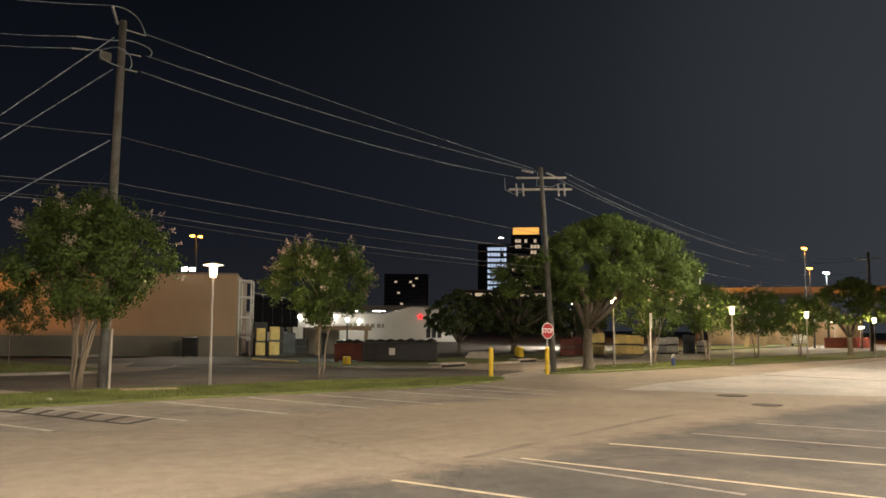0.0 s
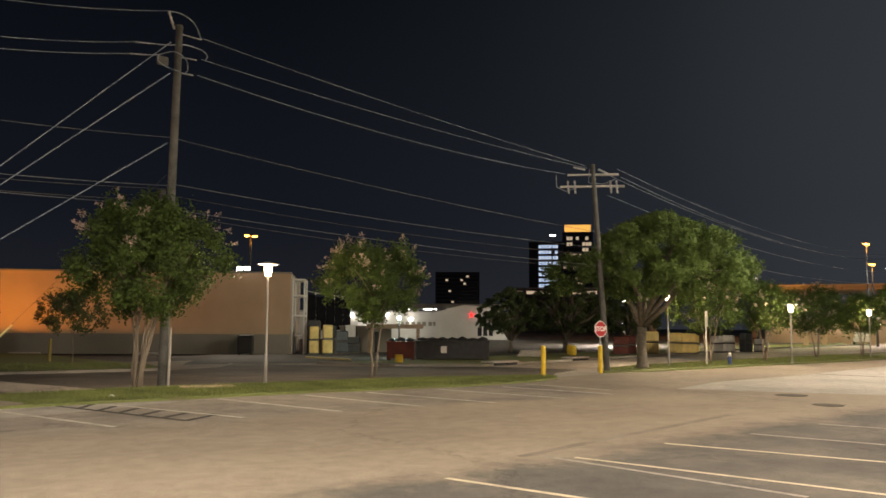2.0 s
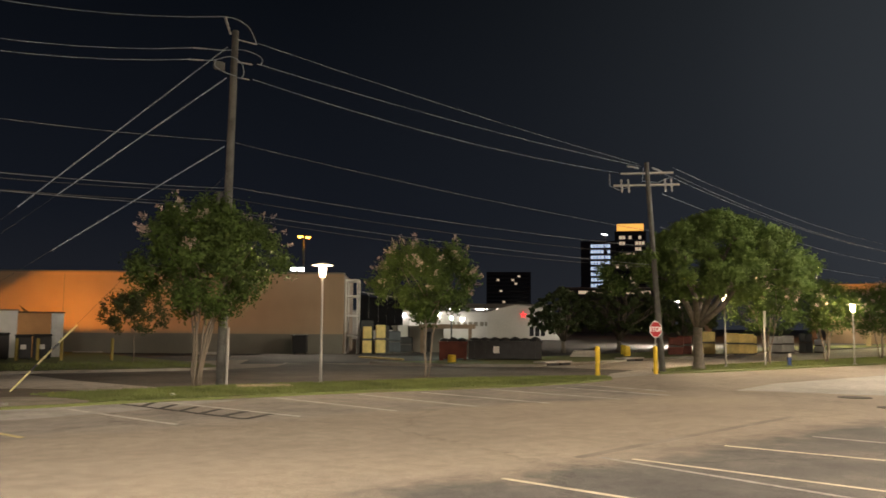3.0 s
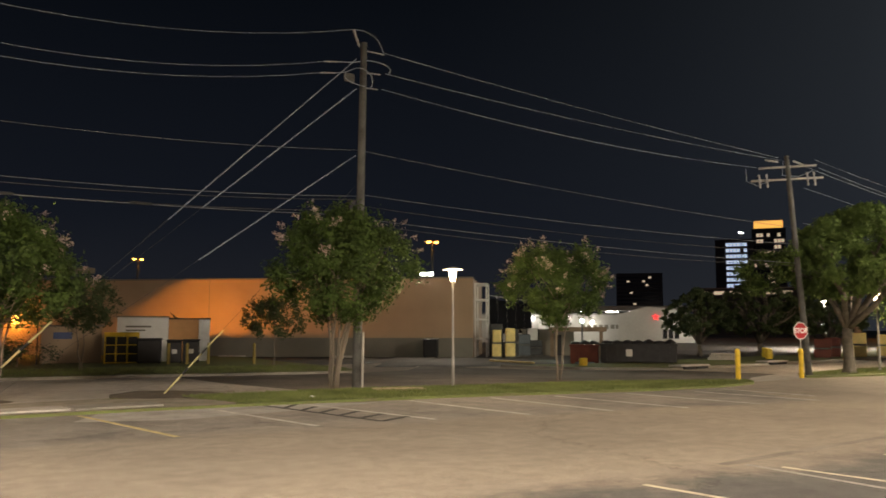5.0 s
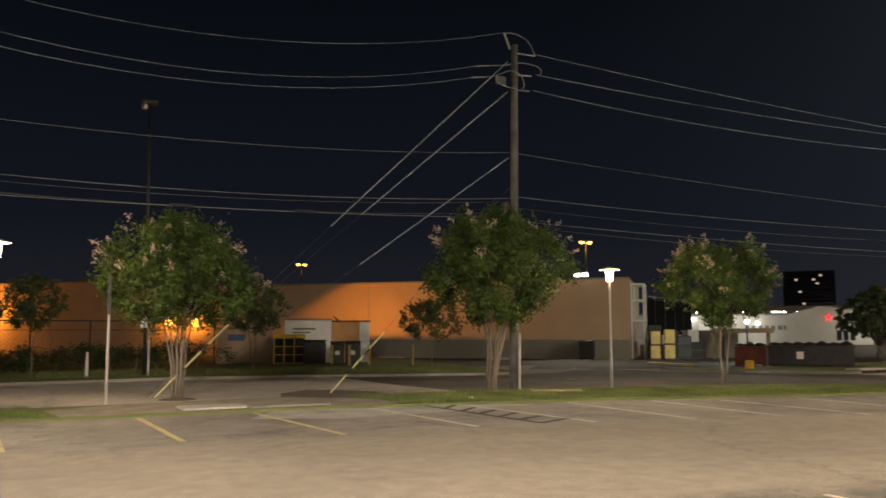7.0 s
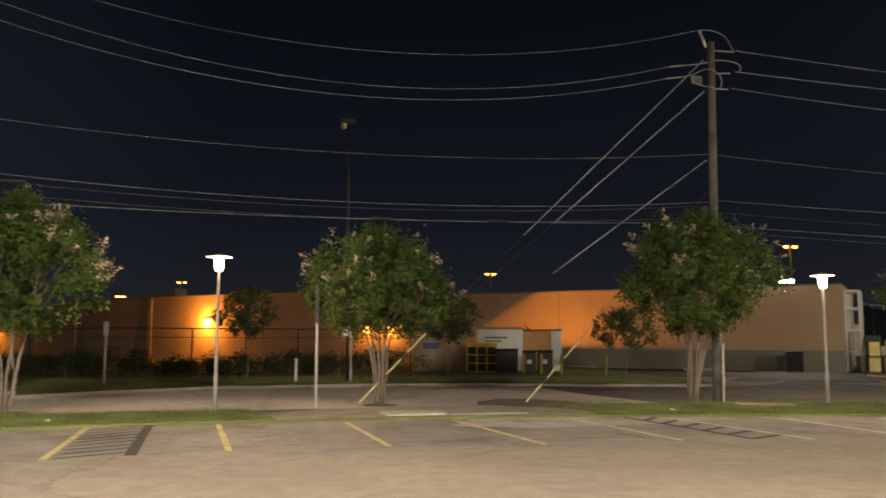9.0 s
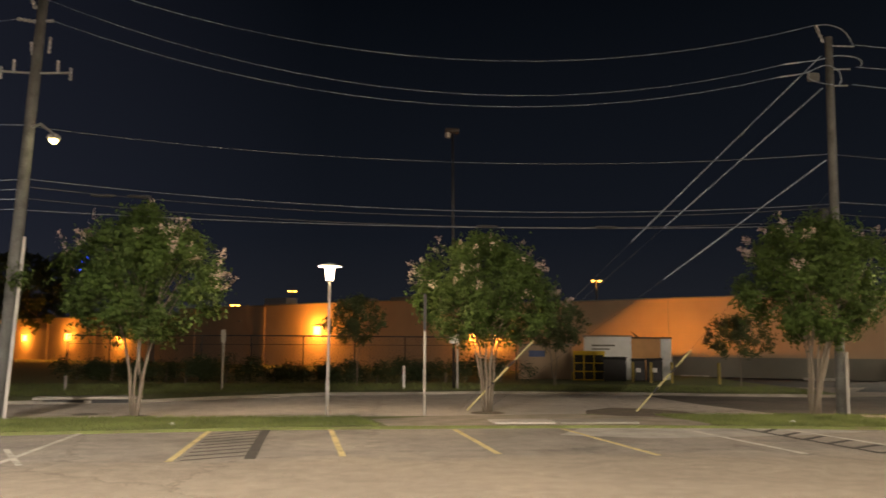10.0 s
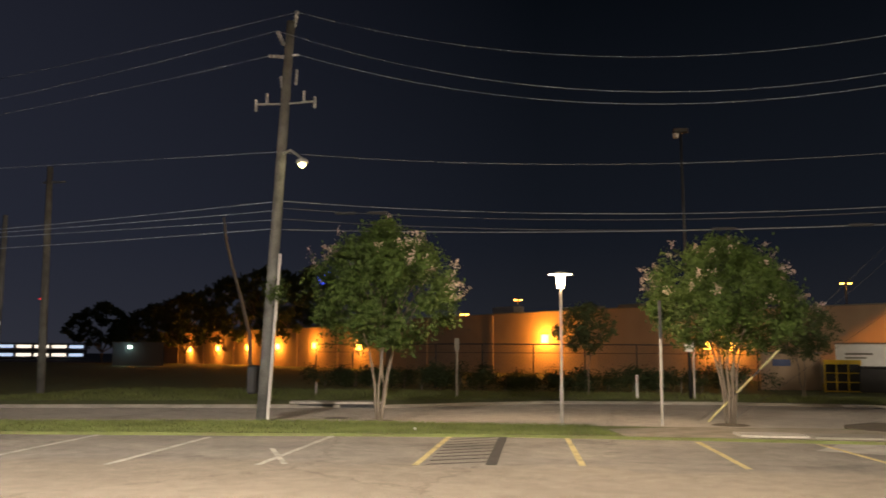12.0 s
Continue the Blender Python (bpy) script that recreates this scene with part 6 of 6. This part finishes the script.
for x in (-6.2, -0.1, 6.0):
    part("ceiling_lamp", lathe([(0.06, 2.9), (0.16, 2.95), (0.16, 3.09)], 10, (x, 1.4)), HOT, cp)
    a = radians(-70)
    lamp("carport_light", (112.0 + x * math.cos(a) - 1.2 * math.sin(a), 37.5 + x * math.sin(a) + 1.2 * math.cos(a), 2.7), 90, WARM, 0.12)
pk = thing("pickup_truck", 103.1, 32.6, 0, 17, "white pickup truck parked behind the pillars", "pickup truck")
part("body", boxed(-1.9, -0.85, 0.4, 1.9, 0.85, 0.95, 0.08), WHITE, pk)
part("cab", boxed(-0.7, -0.78, 0.95, 0.8, 0.78, 1.55, 0.12), WHITE, pk)
part("side_window", boxed(-0.55, -0.8, 1.05, 0.65, -0.77, 1.42, 0.01), GLASS, pk)
for sx in (-1.2, 1.2):
    part("wheel", tubed([(sx, -0.9, 0.34), (sx, -0.68, 0.34)], 0.34, 14), BLACK, pk)
    part("wheel", tubed([(sx, 0.68, 0.34), (sx, 0.9, 0.34)], 0.34, 14), BLACK, pk)

# far left: a lit strip of buildings, a blue-glowing water tank, a red beacon
hb = thing("lit_building", -151.3, 199.6, 0, 37, "far building with brightly lit white gallery bands", "building")
part("body", boxed(-26, 0, 0, 13, 12, 4.2), FARWALL, hb)
for z in (0.2, 2.4):
    part("gallery", boxed(-26, -0.4, z, 13, -0.02, z + 0.35), FARCONC, hb)
    for k in range(9):
        part("lit_bay", boxed(-25.5 + 4.25 * k, -0.2, z + 0.5, -22.0 + 4.25 * k, -0.03, z + 1.3), GALLERY if k % 4 else LITBLUE, hb)
wt = thing("water_tank", -133.3, 377.5, 0, 19, "distant round water tank glowing blue in place of floodlighting", "water tower")
# the tank is no lamp; its emission stands in for blue floodlighting
part("tank", lathe([(0.6, 34.2), (2.6, 35.2), (3.5, 37.2), (3.2, 39.4), (1.6, 40.8), (0.3, 41.3)], 18), BLUEGLOW, wt, "tank skin glowing in place of blue floodlight", True)
part("stem", lathe([(2.2, 0), (1.1, 6), (1.0, 34.3)], 12), FARWALL, wt)
rb = thing("beacon_mast", -153.6, 205.0, 0, 37, "thin far mast with red warning lights", "mast")
part("mast", tubed([(0, 0, 0), (0, 0, 16.2)], 0.12, 6), DARKMETAL, rb)
for sx in (-0.7, 0.7):
    part("beacon", boxed(sx - 0.35, -0.2, 16.1, sx + 0.35, 0.2, 16.5, 0.05), REDNEON, rb)
part("bar", tubed([(-0.9, 0, 16.1), (0.9, 0, 16.1)], 0.05, 5), DARKMETAL, rb)
cy = thing("service_hut", -62.6, 102.9, 0.09, 31, "pale service hut lit blue-white by its lamp", "hut")
part("wall", boxed(-3.2, 0, 0, 3.2, 4, 3.0), FARWALL, cy)
part("roof", boxed(-3.4, -0.2, 3.0, 3.4, 4.2, 3.15), FARWALL, cy)
part("lamp", boxed(-1.3, -0.25, 2.3, -0.9, -0.01, 2.6), HOTGREEN, cy)
lamp("hut_light", (-63.4, 101.0, 2.4), 24, (0.6, 0.95, 1.0), 0.15)
